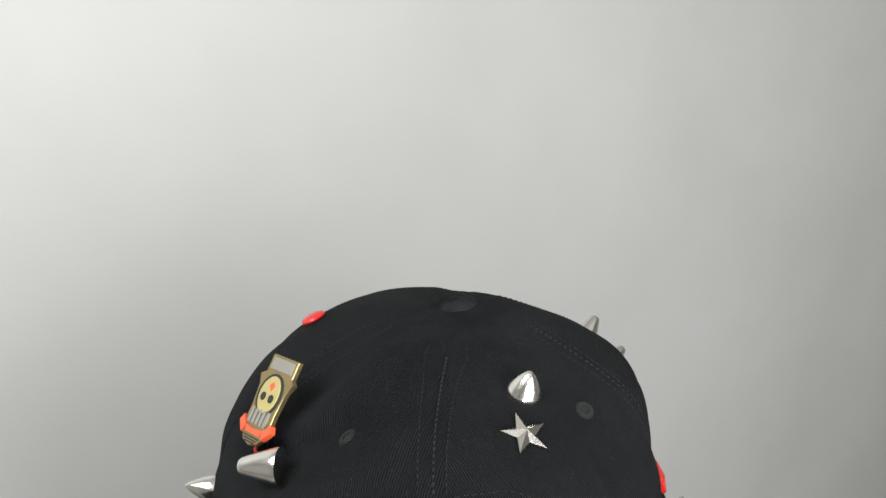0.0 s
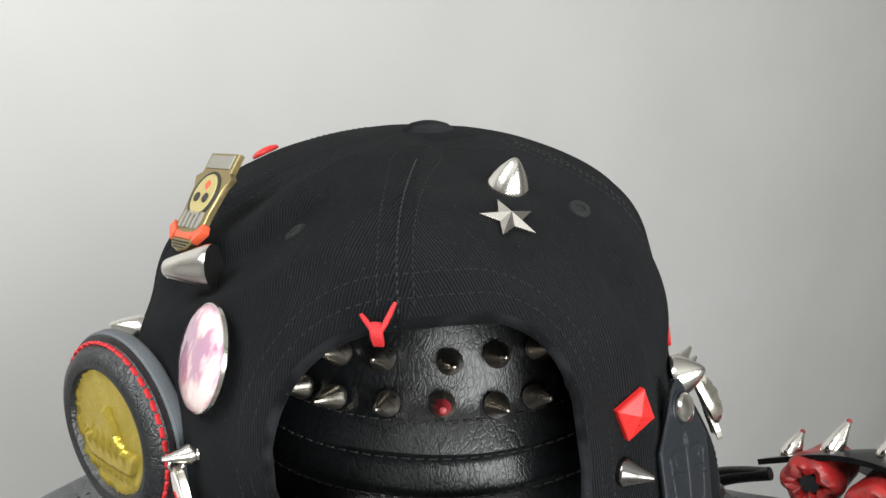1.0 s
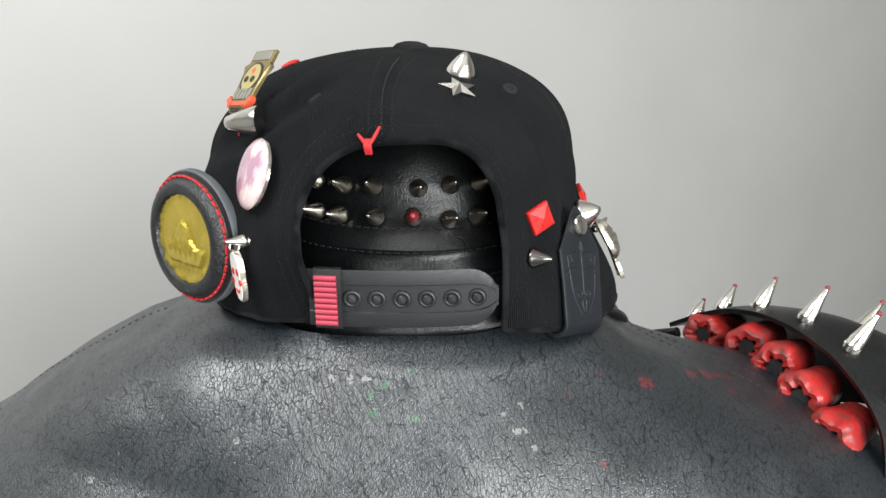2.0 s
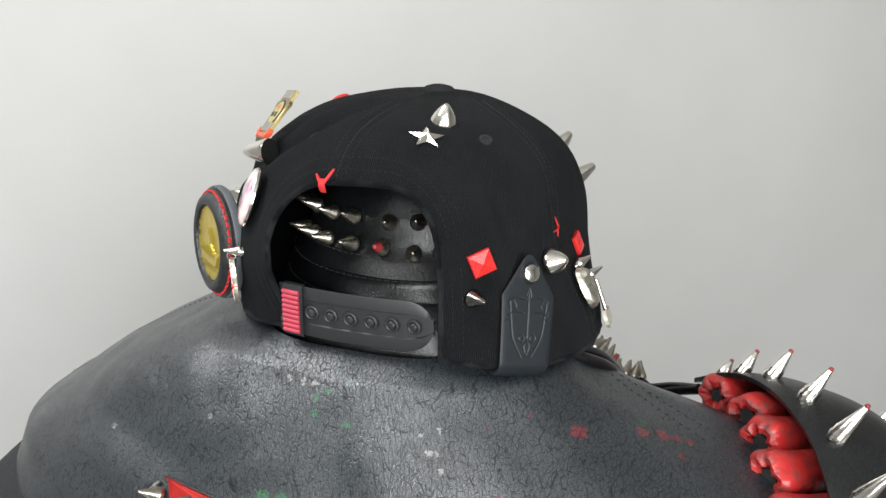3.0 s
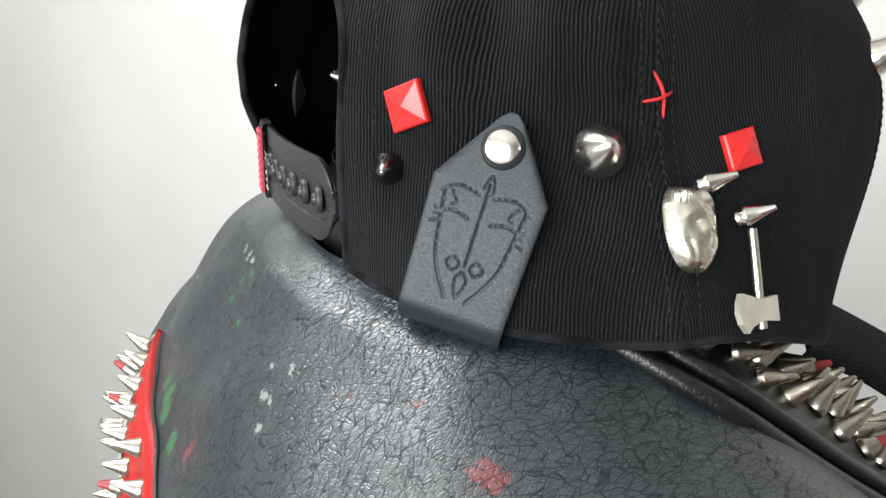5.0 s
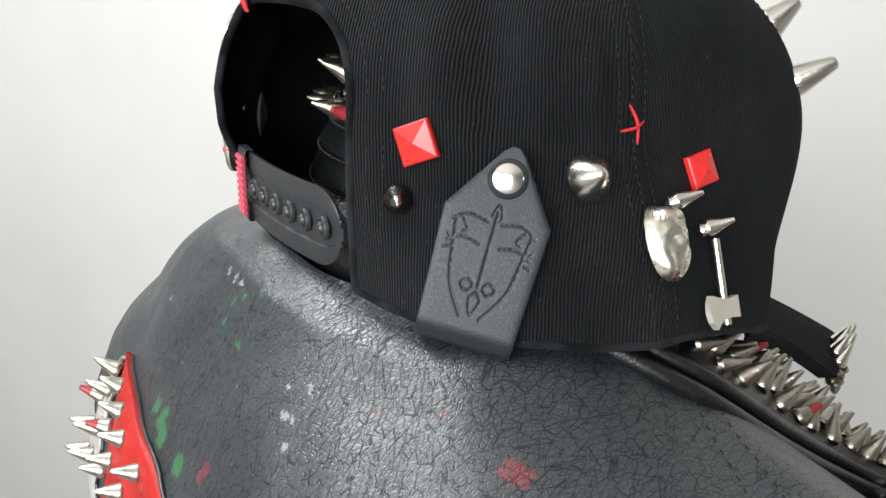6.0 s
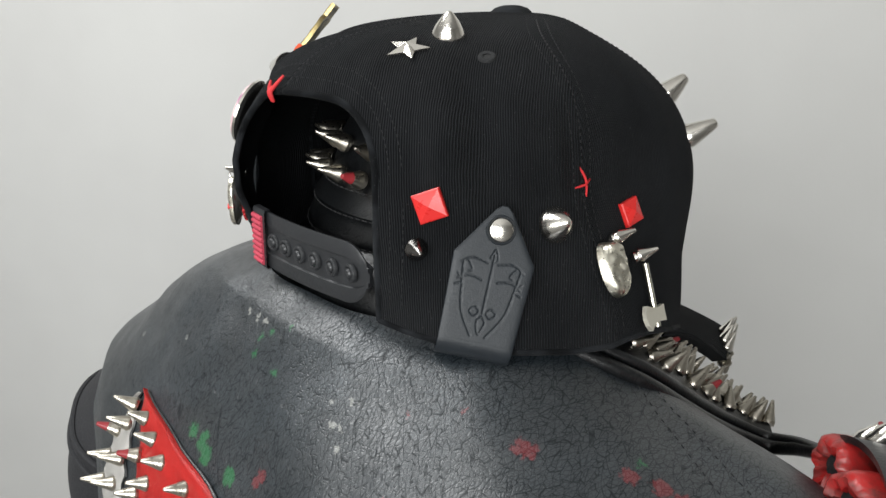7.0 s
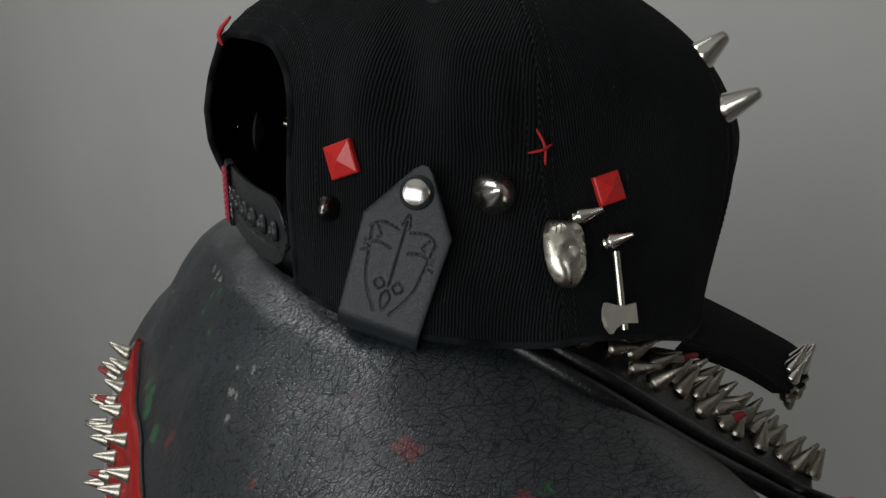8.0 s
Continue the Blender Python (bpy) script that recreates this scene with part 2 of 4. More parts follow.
def solo(name, bm, material, m, label, category, group="", sharp=38):
    ob = new(name, sharpen(mesh_of(name, bm, material), sharp))
    ob.matrix_basis = m
    return tagged(ob, label, category, group)


def grid_mesh(rows, closed=False):
    """Quads over a table of points (rows of equal length); closed joins each row's ends."""
    bm = bmesh.new()
    vs = [[bm.verts.new(p) for p in row] for row in rows]
    n = len(rows[0])
    for a, b in zip(vs, vs[1:]):
        for i in range(n if closed else n - 1):
            j = (i + 1) % n
            bm.faces.new((a[i], a[j], b[j], b[i]))
    return bm


def lathe(profile, segs=28, facets=None):
    """A turned form from (radius, height) pairs; ends at radius 0 are closed."""
    bm = bmesh.new()
    rings = []
    for r, z in profile:
        if r < 1e-7:
            rings.append([bm.verts.new((0, 0, z))])
        else:
            rings.append([bm.verts.new((r * math.cos(2 * math.pi * i / segs), r * math.sin(2 * math.pi * i / segs), z)) for i in range(segs)])
    for a, b in zip(rings, rings[1:]):
        for i in range(segs):
            j = (i + 1) % segs
            if len(a) == 1 and len(b) > 1:
                bm.faces.new((a[0], b[j], b[i]))
            elif len(b) == 1 and len(a) > 1:
                bm.faces.new((a[i], a[j], b[0]))
            elif len(a) > 1:
                bm.faces.new((a[i], a[j], b[j], b[i]))
    if len(rings[0]) > 1:
        bm.faces.new(rings[0][::-1])
    if len(rings[-1]) > 1:
        bm.faces.new(rings[-1])
    return bm


def slab(outline, depth, bevel=0.0, dome=0.0):
    """A plate from a flat outline: it stands from z = 0 to depth, with bevelled upper edges."""
    bm = bmesh.new()
    low = [bm.verts.new((x, y, 0)) for x, y in outline]
    mid = [bm.verts.new((x, y, depth - bevel)) for x, y in outline]
    n = len(outline)
    for i in range(n):
        j = (i + 1) % n
        bm.faces.new((low[i], low[j], mid[j], mid[i]))
    bm.faces.new(low[::-1])
    if bevel > 0:
        cx, cy = sum(p[0] for p in outline) / n, sum(p[1] for p in outline) / n
        size = max(math.hypot(x - cx, y - cy) for x, y in outline)
        k = 1 - 1.2 * bevel / size
        top = [bm.verts.new((cx + (x - cx) * k, cy + (y - cy) * k, depth)) for x, y in outline]
        for i in range(n):
            j = (i + 1) % n
            bm.faces.new((mid[i], mid[j], top[j], top[i]))
    else:
        top = mid
    if dome:
        cx, cy = sum(p[0] for p in outline) / n, sum(p[1] for p in outline) / n
        mid_v = bm.verts.new((cx, cy, depth + dome))
        for i in range(n):
            bm.faces.new((top[i], top[(i + 1) % n], mid_v))
    else:
        bm.faces.new(top)
    bmesh.ops.recalc_face_normals(bm, faces=bm.faces)
    return bm


def tube(points, radius, segs=10, taper=None):
    """A round cord along points; taper gives the radius factor from 0 to 1 along it."""
    pts = [Vector(p) for p in points]
    rows = []
    side = Vector((0, 0, 1))
    for i, p in enumerate(pts):
        d = (pts[min(i + 1, len(pts) - 1)] - pts[max(i - 1, 0)]).normalized()
        if abs(d.dot(side)) > 0.98:
            side = Vector((1, 0, 0))
        a = (side - d * side.dot(d)).normalized()
        b = d.cross(a)
        side = a
        r = radius * (taper(i / (len(pts) - 1)) if taper else 1)
        rows.append([p + (a * math.cos(t) + b * math.sin(t)) * r for t in (2 * math.pi * k / segs for k in range(segs))])
    bm = grid_mesh(rows, True)
    bm.verts.ensure_lookup_table()
    bm.faces.new([bm.verts[k] for k in range(segs)][::-1])
    bm.faces.new([bm.verts[len(bm.verts) - segs + k] for k in range(segs)])
    bmesh.ops.recalc_face_normals(bm, faces=bm.faces)
    return bm


def smooth_line(points, steps):
    """Points along a smooth curve through the given ones."""
    pts = [Vector(p) for p in points]
    out = []
    for i in range(len(pts) - 1):
        a, b, c, d = pts[max(i - 1, 0)], pts[i], pts[i + 1], pts[min(i + 2, len(pts) - 1)]
        for k in range(steps):
            t = k / steps
            out.append(0.5 * (2 * b + (c - a) * t + (2 * a - 5 * b + 4 * c - d) * t * t + (3 * b - a - 3 * c + d) * t ** 3))
    return out + [pts[-1]]


def blob_of(parts):
    """Several bmeshes joined into one."""
    out = bmesh.new()
    for bm in parts:
        me = bpy.data.meshes.new("joined")
        bm.to_mesh(me)
        bm.free()
        out.from_mesh(me)
        bpy.data.meshes.remove(me)
    return out


def moved(bm, m):
    bmesh.ops.transform(bm, matrix=m, verts=bm.verts)
    return bm


def frame_at(p, n, up=Vector((0, 0, 1)), spin=0.0):
    """A pose at p whose z is along n and whose y is as near to up as it can be, then turned by spin."""
    n = Vector(n).normalized()
    y = (up - n * up.dot(n)).normalized()
    x = y.cross(n)
    m = Matrix((x, y, n)).transposed().to_4x4()
    return Matrix.Translation(p) @ m @ pose(0, 0, 0, 0, 0, spin)


def interp(x, xs, ys):
    return float(np.interp(x, xs, ys))


def stitch_mesh(lines, length, gap, width, lift):
    """Short sewn stitches along lines of (point, normal)."""
    bm = bmesh.new()
    for line in lines:
        walked, nxt = 0.0, gap * 0.5
        for (p, n), (q, _) in zip(line, line[1:]):
            seg = (q - p).length
            while nxt < walked + seg:
                d = (q - p).normalized()
                at = p + d * (nxt - walked) + n * lift
                s = d.cross(n).normalized()
                hl, hw = length / 2, width / 2
                low = [at + d * a * hl + s * b * hw - n * lift * 1.5 for a, b in ((-1, -1), (1, -1), (1, 1), (-1, 1))]
                top = [at + d * a * hl * 0.7 + s * b * hw * 0.6 + n * width * 0.35 for a, b in ((-1, -1), (1, -1), (1, 1), (-1, 1))]
                vl, vt = [bm.verts.new(v) for v in low], [bm.verts.new(v) for v in top]
                for i in range(4):
                    j = (i + 1) % 4
                    bm.faces.new((vl[i], vl[j], vt[j], vt[i]))
                bm.faces.new(vt)
                nxt += length + gap
            walked += seg
    return bm


# ---- the room ----
def box(x0, x1, y0, y1, z0, z1):
    bm = bmesh.new()
    bmesh.ops.create_cube(bm, size=1, matrix=Matrix.LocRotScale(((x0 + x1) / 2, (y0 + y1) / 2, (z0 + z1) / 2), None, (x1 - x0, y1 - y0, z1 - z0)))
    return bm


def setting(name, bm, material, label):
    ob = new(name, mesh_of(name, bm, material, False))
    ob.matrix_basis = ROOM
    return tagged(ob, label, kind="structure")


setting("floor", box(-WALL_X, WALL_X, BACK_Y, WALL_Y, GROUND - 0.12, GROUND), FLOOR, "plain grey floor")
WX, Y0, Y1 = WALL_X + 0.15, BACK_Y - 0.15, WALL_Y + 0.15
setting("ceiling", blob_of([
    box(-WX, ROOF[0], Y0, Y1, CEIL, CEIL + 0.12), box(ROOF[1], WX, Y0, Y1, CEIL, CEIL + 0.12),
    box(ROOF[0], ROOF[1], Y0, ROOF[2], CEIL, CEIL + 0.12), box(ROOF[0], ROOF[1], ROOF[3], Y1, CEIL, CEIL + 0.12)]), PAINT, "plain white painted ceiling with a roof window opening")
setting("wall_north", box(-WALL_X - 0.15, WALL_X + 0.15, WALL_Y, WALL_Y + 0.15, GROUND - 0.12, CEIL), PAINT, "pale grey painted wall with faint marks")
setting("wall_east", box(WALL_X, WALL_X + 0.15, BACK_Y, WALL_Y, GROUND - 0.12, CEIL), PAINT, "plain pale painted wall")
setting("wall_west", box(-WALL_X - 0.15, -WALL_X, BACK_Y, WALL_Y, GROUND - 0.12, CEIL), PAINT, "plain pale painted wall")
setting("wall_south", blob_of([
    box(-WALL_X - 0.15, WIN[0], BACK_Y - 0.15, BACK_Y, GROUND - 0.12, CEIL), box(WIN[1], WALL_X + 0.15, BACK_Y - 0.15, BACK_Y, GROUND - 0.12, CEIL),
    box(WIN[0], WIN[1], BACK_Y - 0.15, BACK_Y, GROUND - 0.12, WIN[2]), box(WIN[0], WIN[1], BACK_Y - 0.15, BACK_Y, WIN[3], CEIL)]), PAINT, "plain pale painted wall with a window opening")

stand = thing("mannequin_stand", pose(0, 0, GROUND), "plain black stand that carries the leather jacket", "stand")
part("base_plate", lathe([(0, 0), (0.20, 0), (0.20, 0.008), (0.19, 0.014), (0.03, 0.022), (0, 0.022)], 48), DARK_METAL, stand)
part("pole", lathe([(0, 0.015), (0.016, 0.015), (0.016, 1.85), (0, 1.85)], 24), DARK_METAL, stand)


# ---- the jacket ----
JZ = [0.0, 0.2, 0.33, 0.38, 0.408, 0.428, 0.443, 0.457, 0.47, 0.482, 0.495, 0.505]
JL = [0.24, 0.26, 0.290, 0.293, 0.278, 0.246, 0.226, 0.203, 0.180, 0.156, 0.124, 0.08]
JR = [0.24, 0.26, 0.285, 0.290, 0.272, 0.246, 0.216, 0.174, 0.139, 0.116, 0.098, 0.07]
JB = [0.16, 0.165, 0.168, 0.163, 0.156, 0.149, 0.139, 0.130, 0.122, 0.114, 0.105, 0.091]
JF = [0.15, 0.15, 0.14, 0.11, 0.09, 0.075, 0.060, 0.048, 0.040, 0.036, 0.036, 0.035]


def jacket_point(a, z):
    """The jacket's surface at the angle a (degrees, 0 to the right, 270 to the back) and height z."""
    c, s = math.cos(radians(a)), math.sin(radians(a))
    rx = interp(z, JZ, JR if c > 0 else JL)
    ry = interp(z, JZ, JF if s > 0 else JB)
    e = (2.9 if c > 0 else 2.35 + 0.9 * min(max((z - 0.445) / 0.04, 0.0), 1.0)) if s <= 0 else 1.9
    r = ((abs(c) / rx) ** e + (abs(s) / ry) ** e) ** (-1 / e)
    f = min(max(((a + 180) % 360 - 180 + 25) / 35, 0.0), 1.0)
    r *= 1 - 0.09 * f * f * (3 - 2 * f) * (1 if c > -0.2 else 0) * min(max((z - 0.440) / 0.025, 0.0), 1.0)
    p = Vector((c * r, s * r, z))
    soft = noise.noise(p * 14) * 0.0045 + noise.noise(p * 38 + Vector((4, 1, 7))) * 0.0014
    return p + Vector((c, s, 0.3)) * soft


def jacket_at(a, z, lift=0.0):
    """A point on the jacket and its outward normal."""
    p = jacket_point(a, z)
    n = (jacket_point(a + 0.6, z) - jacket_point(a - 0.6, z)).cross(jacket_point(a, z + 0.003) - jacket_point(a, z - 0.003)).normalized()
    return p + n * lift, n


def jacket_over(x, z, lift=0.0):
    """The point of the jacket's back at x and z."""
    lo, hi = 180.5, 359.5
    for _ in range(40):
        mid = (lo + hi) / 2
        lo, hi = (mid, hi) if jacket_point(mid, z).x < x else (lo, mid)
    return jacket_at((lo + hi) / 2, z, lift)


jacket = thing("leather_jacket", pose(0, 0, 0), "worn black leather jacket with paint flecks and studded lapels", "jacket")
zs = [0.505 * (1 - (1 - i / 130) ** 1.6) for i in range(131)]
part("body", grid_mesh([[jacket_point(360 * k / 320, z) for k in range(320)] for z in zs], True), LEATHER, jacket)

# the stand collar inside the cap
collar_rows = []
for i in range(60):
    v = i / 59
    z = 0.492 + 0.102 * v
    r = interp(v, [0, 0.25, 0.34, 0.36, 0.45, 0.47, 0.55, 0.6, 0.75, 1], [0.096, 0.0905, 0.0825, 0.0830, 0.0778, 0.0786, 0.0735, 0.070, 0.066, 0.052])
    collar_rows.append([Vector((r * math.cos(t), 0.006 + r * math.sin(t), z)) + Vector((math.cos(t), math.sin(t), 0)) * noise.noise(Vector((math.cos(t) * 2, math.sin(t) * 2, v * 5))) * 0.002 for t in (2 * math.pi * k / 160 for k in range(160))])
collar = part("collar", grid_mesh(collar_rows, True), COLLAR, jacket, "creased glossy black leather stand collar")


def collar_line(z, r):
    return [(Vector((r * math.cos(t), 0.006 + r * math.sin(t), z)), Vector((math.cos(t), math.sin(t), 0.4)).normalized()) for t in (radians(190 + 160 * k / 80) for k in range(81))]


tagged(part("stitching", stitch_mesh([collar_line(0.5275, 0.0838), collar_line(0.5395, 0.0800), collar_line(0.5500, 0.0750)], 0.003, 0.0014, 0.0006, 0.0003), THREAD, collar), kind="stuff")

# free front edge: two rolled pipings that bridge from the collar to the shoulder guard
EDGE_LINE = smooth_line([(0.080, -0.050, 0.502), (0.095, -0.030, 0.494), (0.109, -0.015, 0.485), (0.118, 0.000, 0.475), (0.123, 0.022, 0.459), (0.125, 0.045, 0.443), (0.129, 0.068, 0.428), (0.141, 0.084, 0.419), (0.157, 0.080, 0.427), (0.172, 0.069, 0.4365)], 9)
part("piping", tube(EDGE_LINE, 0.0036, 12), COLLAR, jacket)
part("piping", tube([p + Vector((-0.004, 0.006, 0.0035)) * (1 - (i / (len(EDGE_LINE) - 1)) ** 5) for i, p in enumerate(EDGE_LINE)], 0.003, 12), COLLAR, jacket)

# lapel: a strip that falls forward from the piping, thick with studs
lap_rows = []
for i, p in enumerate(EDGE_LINE[:66]):
    f = i / 65
    wide = interp(f, [0, 0.15, 0.35, 0.6, 0.85, 1], [0.45, 0.7, 1.0, 1.0, 0.8, 0.5])
    lap_rows.append([p + Vector((-0.004 - 0.036 * v * wide, 0.005 + 0.054 * v * wide, 0.0035 + 0.002 * math.sin(v * 3) - 0.014 * v * v)) for v in (k / 12 for k in range(13))])
lap_bm = grid_mesh(lap_rows)
bmesh.ops.recalc_face_normals(lap_bm, faces=lap_bm.faces)
bmesh.ops.solidify(lap_bm, geom=lap_bm.faces, thickness=0.003)
lapel = part("lapel", lap_bm, COLLAR, jacket, "black leather lapel crowded with spikes")

# studs shared by the jacket
def spike_bm(r, length, tip=0.0005, segs=20):
    """A cone stud with a short collar at its foot."""
    return lathe([(0, -0.0012), (r * 0.92, -0.0012), (r, 0.0), (r, length * 0.07), (r * 0.96, length * 0.10), (r * 0.55, length * 0.55), (tip * 1.6, length * 0.97), (tip, length * 0.992), (0, length)], segs)


def bullet_bm(r, length, segs=28):
    """A stud with bowed flanks and a rounded point."""
    return lathe([(0, -0.001), (r, -0.001), (r, 0.0004), (r * 0.95, length * 0.12), (r * 0.79, length * 0.36), (r * 0.56, length * 0.62), (r * 0.31, length * 0.85), (r * 0.15, length * 0.96), (r * 0.07, length * 0.99), (0, length)], segs)


def blunt_bm(r, length, segs=28):
    """A stud with straight flanks and a blunt nose."""
    return lathe([(0, -0.001), (r, -0.001), (r, 0.0004), (r * 0.96, length * 0.10), (r * 0.70, length * 0.52), (r * 0.44, length * 0.90), (r * 0.34, length * 0.97), (r * 0.2, length * 0.995), (0, length)], segs)


def child_spike(parent, p, n, r, length, material, spin=0.0, red=False, seed=0):
    """A stud screwed to a part of the jacket."""
    m = frame_at(p, n, Vector((0.03, 0.05, 1)), spin)
    ob = part("spike", spike_bm(r, length, 0.0005, 14), material, parent, "", m)
    if red:
        cap = lathe([(r * 0.62, length * 0.50), (r * 0.56, length * 0.56), (0.0011, length * 0.97), (0, length * 1.012)], 14)
        part("painted_tip", cap, RED_TIP, ob, "dull red painted tip")
    return ob


rng = random.Random(7)
for row, (r, z, degs) in enumerate(((0.0735, 0.5545, (222, 232, 244, 258, 271.5, 284.5, 297, 310)), (0.0690, 0.5685, (216, 228, 243, 256.5, 273.5, 287, 300, 313)))):
    for k, deg in enumerate(degs):
        a = radians(deg + rng.uniform(-1, 1))
        p = Vector((r * math.cos(a), 0.006 + r * math.sin(a), z + rng.uniform(-0.001, 0.001)))
        n = Vector((math.cos(a) + rng.uniform(-0.08, 0.08), math.sin(a), 0.36 + rng.uniform(-0.08, 0.08)))
        child_spike(collar, p, n, 0.0044, 0.0112, WORN, 0, (row, k) == (0, 4))

for i in range(13):
    for k in range(4):
        at = min(65.0, max(8.0, 11 + i * 4.3 + (k % 2) * 2.1 + rng.uniform(-1.2, 1.2)))
        f = at / 65
        c = lap_rows[int(at)][3 + 2 * k + rng.choice((0, 0, 1))]
        n = Vector((0.62 - 0.62 * f + rng.uniform(-0.35, 0.35), 0.75 + rng.uniform(-0.3, 0.2), 0.12 + 0.62 * f + rng.uniform(-0.28, 0.28)))
        child_spike(lapel, c, n, rng.uniform(0.0034, 0.0041), rng.uniform(0.0095, 0.0135), WORN, 0, rng.random() < 0.12)

# shoulder seam: a row of stitches along the yoke's front
seam_lines = []
for off in (0.0, 5.0):
    seam_lines.append([jacket_at(358 + off - 12 * f, 0.484 - 0.045 * f) for f in (k / 40 for k in range(41))])
seam_lines.append([jacket_at(186 - 3 * f, 0.488 - 0.085 * f) for f in (k / 60 for k in range(61))])
tagged(part("stitching", stitch_mesh(seam_lines, 0.0022, 0.0024, 0.00045, 0.0002), THREAD, jacket), kind="stuff")


def sleeve(sign, m0):
    """A sleeve that hangs from the shoulder, with a seam roll above the elbow."""
    line = smooth_line([(sign * 0.225, -0.05, 0.345), (sign * 0.250, -0.063, 0.318), (sign * 0.276, -0.070, 0.250), (sign * 0.288, -0.065, 0.10), (sign * 0.288, -0.05, -0.05)], 14)
    rows = []
    for i, p in enumerate(line):
        f = i / (len(line) - 1)
        r = interp(f, [0, 0.1, 0.25, 0.5, 1], [0.045, 0.058, 0.062, 0.058, 0.050])
        d = (line[min(i + 1, len(line) - 1)] - line[max(i - 1, 0)]).normalized()
        a = Vector((0, 1, 0))
        b = d.cross(a).normalized()
        a = b.cross(d)
        ring = []
        for k in range(64):
            t = 2 * math.pi * k / 64
            w = 1 + 0.06 * noise.noise(Vector((math.cos(t) * 1.5, math.sin(t) * 1.5, f * 9)))
            ring.append(p + (a * math.cos(t) * 1.12 + b * math.sin(t)) * r * w)
        rows.append(ring)
    bm = grid_mesh(rows, True)
    bmesh.ops.recalc_face_normals(bm, faces=bm.faces)
    ob = part("sleeve", bm, m0, jacket, "black cloth sleeve with seam rolls")
    for f in (14, 17):
        ring = rows[f]
        part("seam_roll", tube([v + (v - line[f]).normalized() * 0.0008 for v in ring + ring[:1]], 0.0022, 8), m0, ob)
    return ob


sleeve(-1, DENIM)
sleeve(1, LEATHER)


# red horn and ragged white appliques on the back
def applique(name, z0, z1, left, right, lift, material, label, rough_edge):
    rows = []
    for i in range(50):
        z = z0 + (z1 - z0) * (i / 49) ** 1.8
        xl = interp(z, left[0], left[1]) + rough_edge * noise.noise(Vector((z * 160, 3, 1)))
        xr = interp(z, right[0], right[1]) + rough_edge * noise.noise(Vector((z * 150, 9, 5)))
        row = []
        for k in range(15):
            f = k / 14
            swell = lift * (1 - abs(2 * f - 1) ** 6) + 0.0005
            row.append(jacket_over(xl + (xr - xl) * f, z, swell + 0.0008 * noise.noise(Vector((f * 5, z * 60, 2))))[0])
        rows.append(row)
    bm = grid_mesh(rows)
    bmesh.ops.solidify(bm, geom=bm.faces, thickness=0.0015)
    ob = part(name, bm, material, jacket, label)
    part("cut_edge", tube([row[-1] for row in rows], 0.0009, 8), COLLAR, ob, "dark raw cut edge")
    return ob


red_horn = applique("red_applique", 0.436, 0.30, ([0.30, 0.406, 0.418, 0.428, 0.436], [-0.068, -0.0725, -0.0765, -0.0855, -0.0935]),
                    ([0.30, 0.38, 0.405, 0.421, 0.430, 0.432, 0.434, 0.4355, 0.436], [0.134, 0.105, 0.070, 0.032, -0.0045, -0.0225, -0.0425, -0.0750, -0.0900]), 0.003, RED_LEATHER, "red leather horn shaped applique", 0.0012)
white_rag = applique("white_applique", 0.433, 0.30, ([0.30, 0.387, 0.400, 0.411, 0.424, 0.433], [-0.135, -0.1175, -0.112, -0.1105, -0.1005, -0.0985]),
                     ([0.30, 0.399, 0.412, 0.421, 0.433], [-0.084, -0.086, -0.0875, -0.0890, -0.0955]), 0.002, BONE, "torn white leather applique", 0.005)
for x, z in ((-0.0728, 0.430), (-0.0559, 0.4275), (-0.0699, 0.4140), (-0.0406, 0.4240), (-0.0180, 0.4225), (-0.052, 0.4090), (0.002, 0.4175), (-0.030, 0.4080), (-0.064, 0.3980), (-0.040, 0.393), (-0.012, 0.402), (-0.056, 0.380)):
    p, n = jacket_over(x, z, 0.003)
    child_spike(red_horn, p, n + Vector((-0.25, 0, 0.05)), 0.0039, 0.0100, WORN, 0, rng.random() < 0.12)
for x, z in ((-0.0930, 0.4285), (-0.0930, 0.4195), (-0.1045, 0.4110), (-0.0900, 0.4030), (-0.1080, 0.3960), (-0.0950, 0.3870), (-0.113, 0.380)):
    p, n = jacket_over(x, z, 0.002)
    child_spike(white_rag, p, n + Vector((-0.35, 0, 0.05)), 0.0040, 0.0120, WORN, 0, x == -0.1045)

# shoulder guard with long spikes, and spent hulls beneath its edge
GUARD_EDGE = smooth_line([(0.168, 0.078, 0.439), (0.183, 0.052, 0.459), (0.200, 0.028, 0.4695), (0.216, -0.002, 0.4715), (0.229, -0.036, 0.4635), (0.236, -0.070, 0.4435), (0.230, -0.095, 0.412)], 10)
guard_rows = []
for i, p in enumerate(GUARD_EDGE):
    row = []
    for k in range(22):
        v = k / 21
        out = Vector((math.sin(v * 1.5) * 0.095, 0.01 * v, -0.075 * (1 - math.cos(v * 1.5)) + 0.008 * math.sin(v * math.pi)))
        row.append(p + out + Vector((0, 0, 0.0012)) * noise.noise(p * 40 + Vector((0, 0, v * 3))))
    guard_rows.append(row)
guard_bm = grid_mesh(guard_rows)
bmesh.ops.recalc_face_normals(guard_bm, faces=guard_bm.faces)
bmesh.ops.solidify(guard_bm, geom=guard_bm.faces, thickness=0.003)
guard = part("shoulder_guard", guard_bm, COLLAR, jacket, "black leather shoulder guard with long spikes")
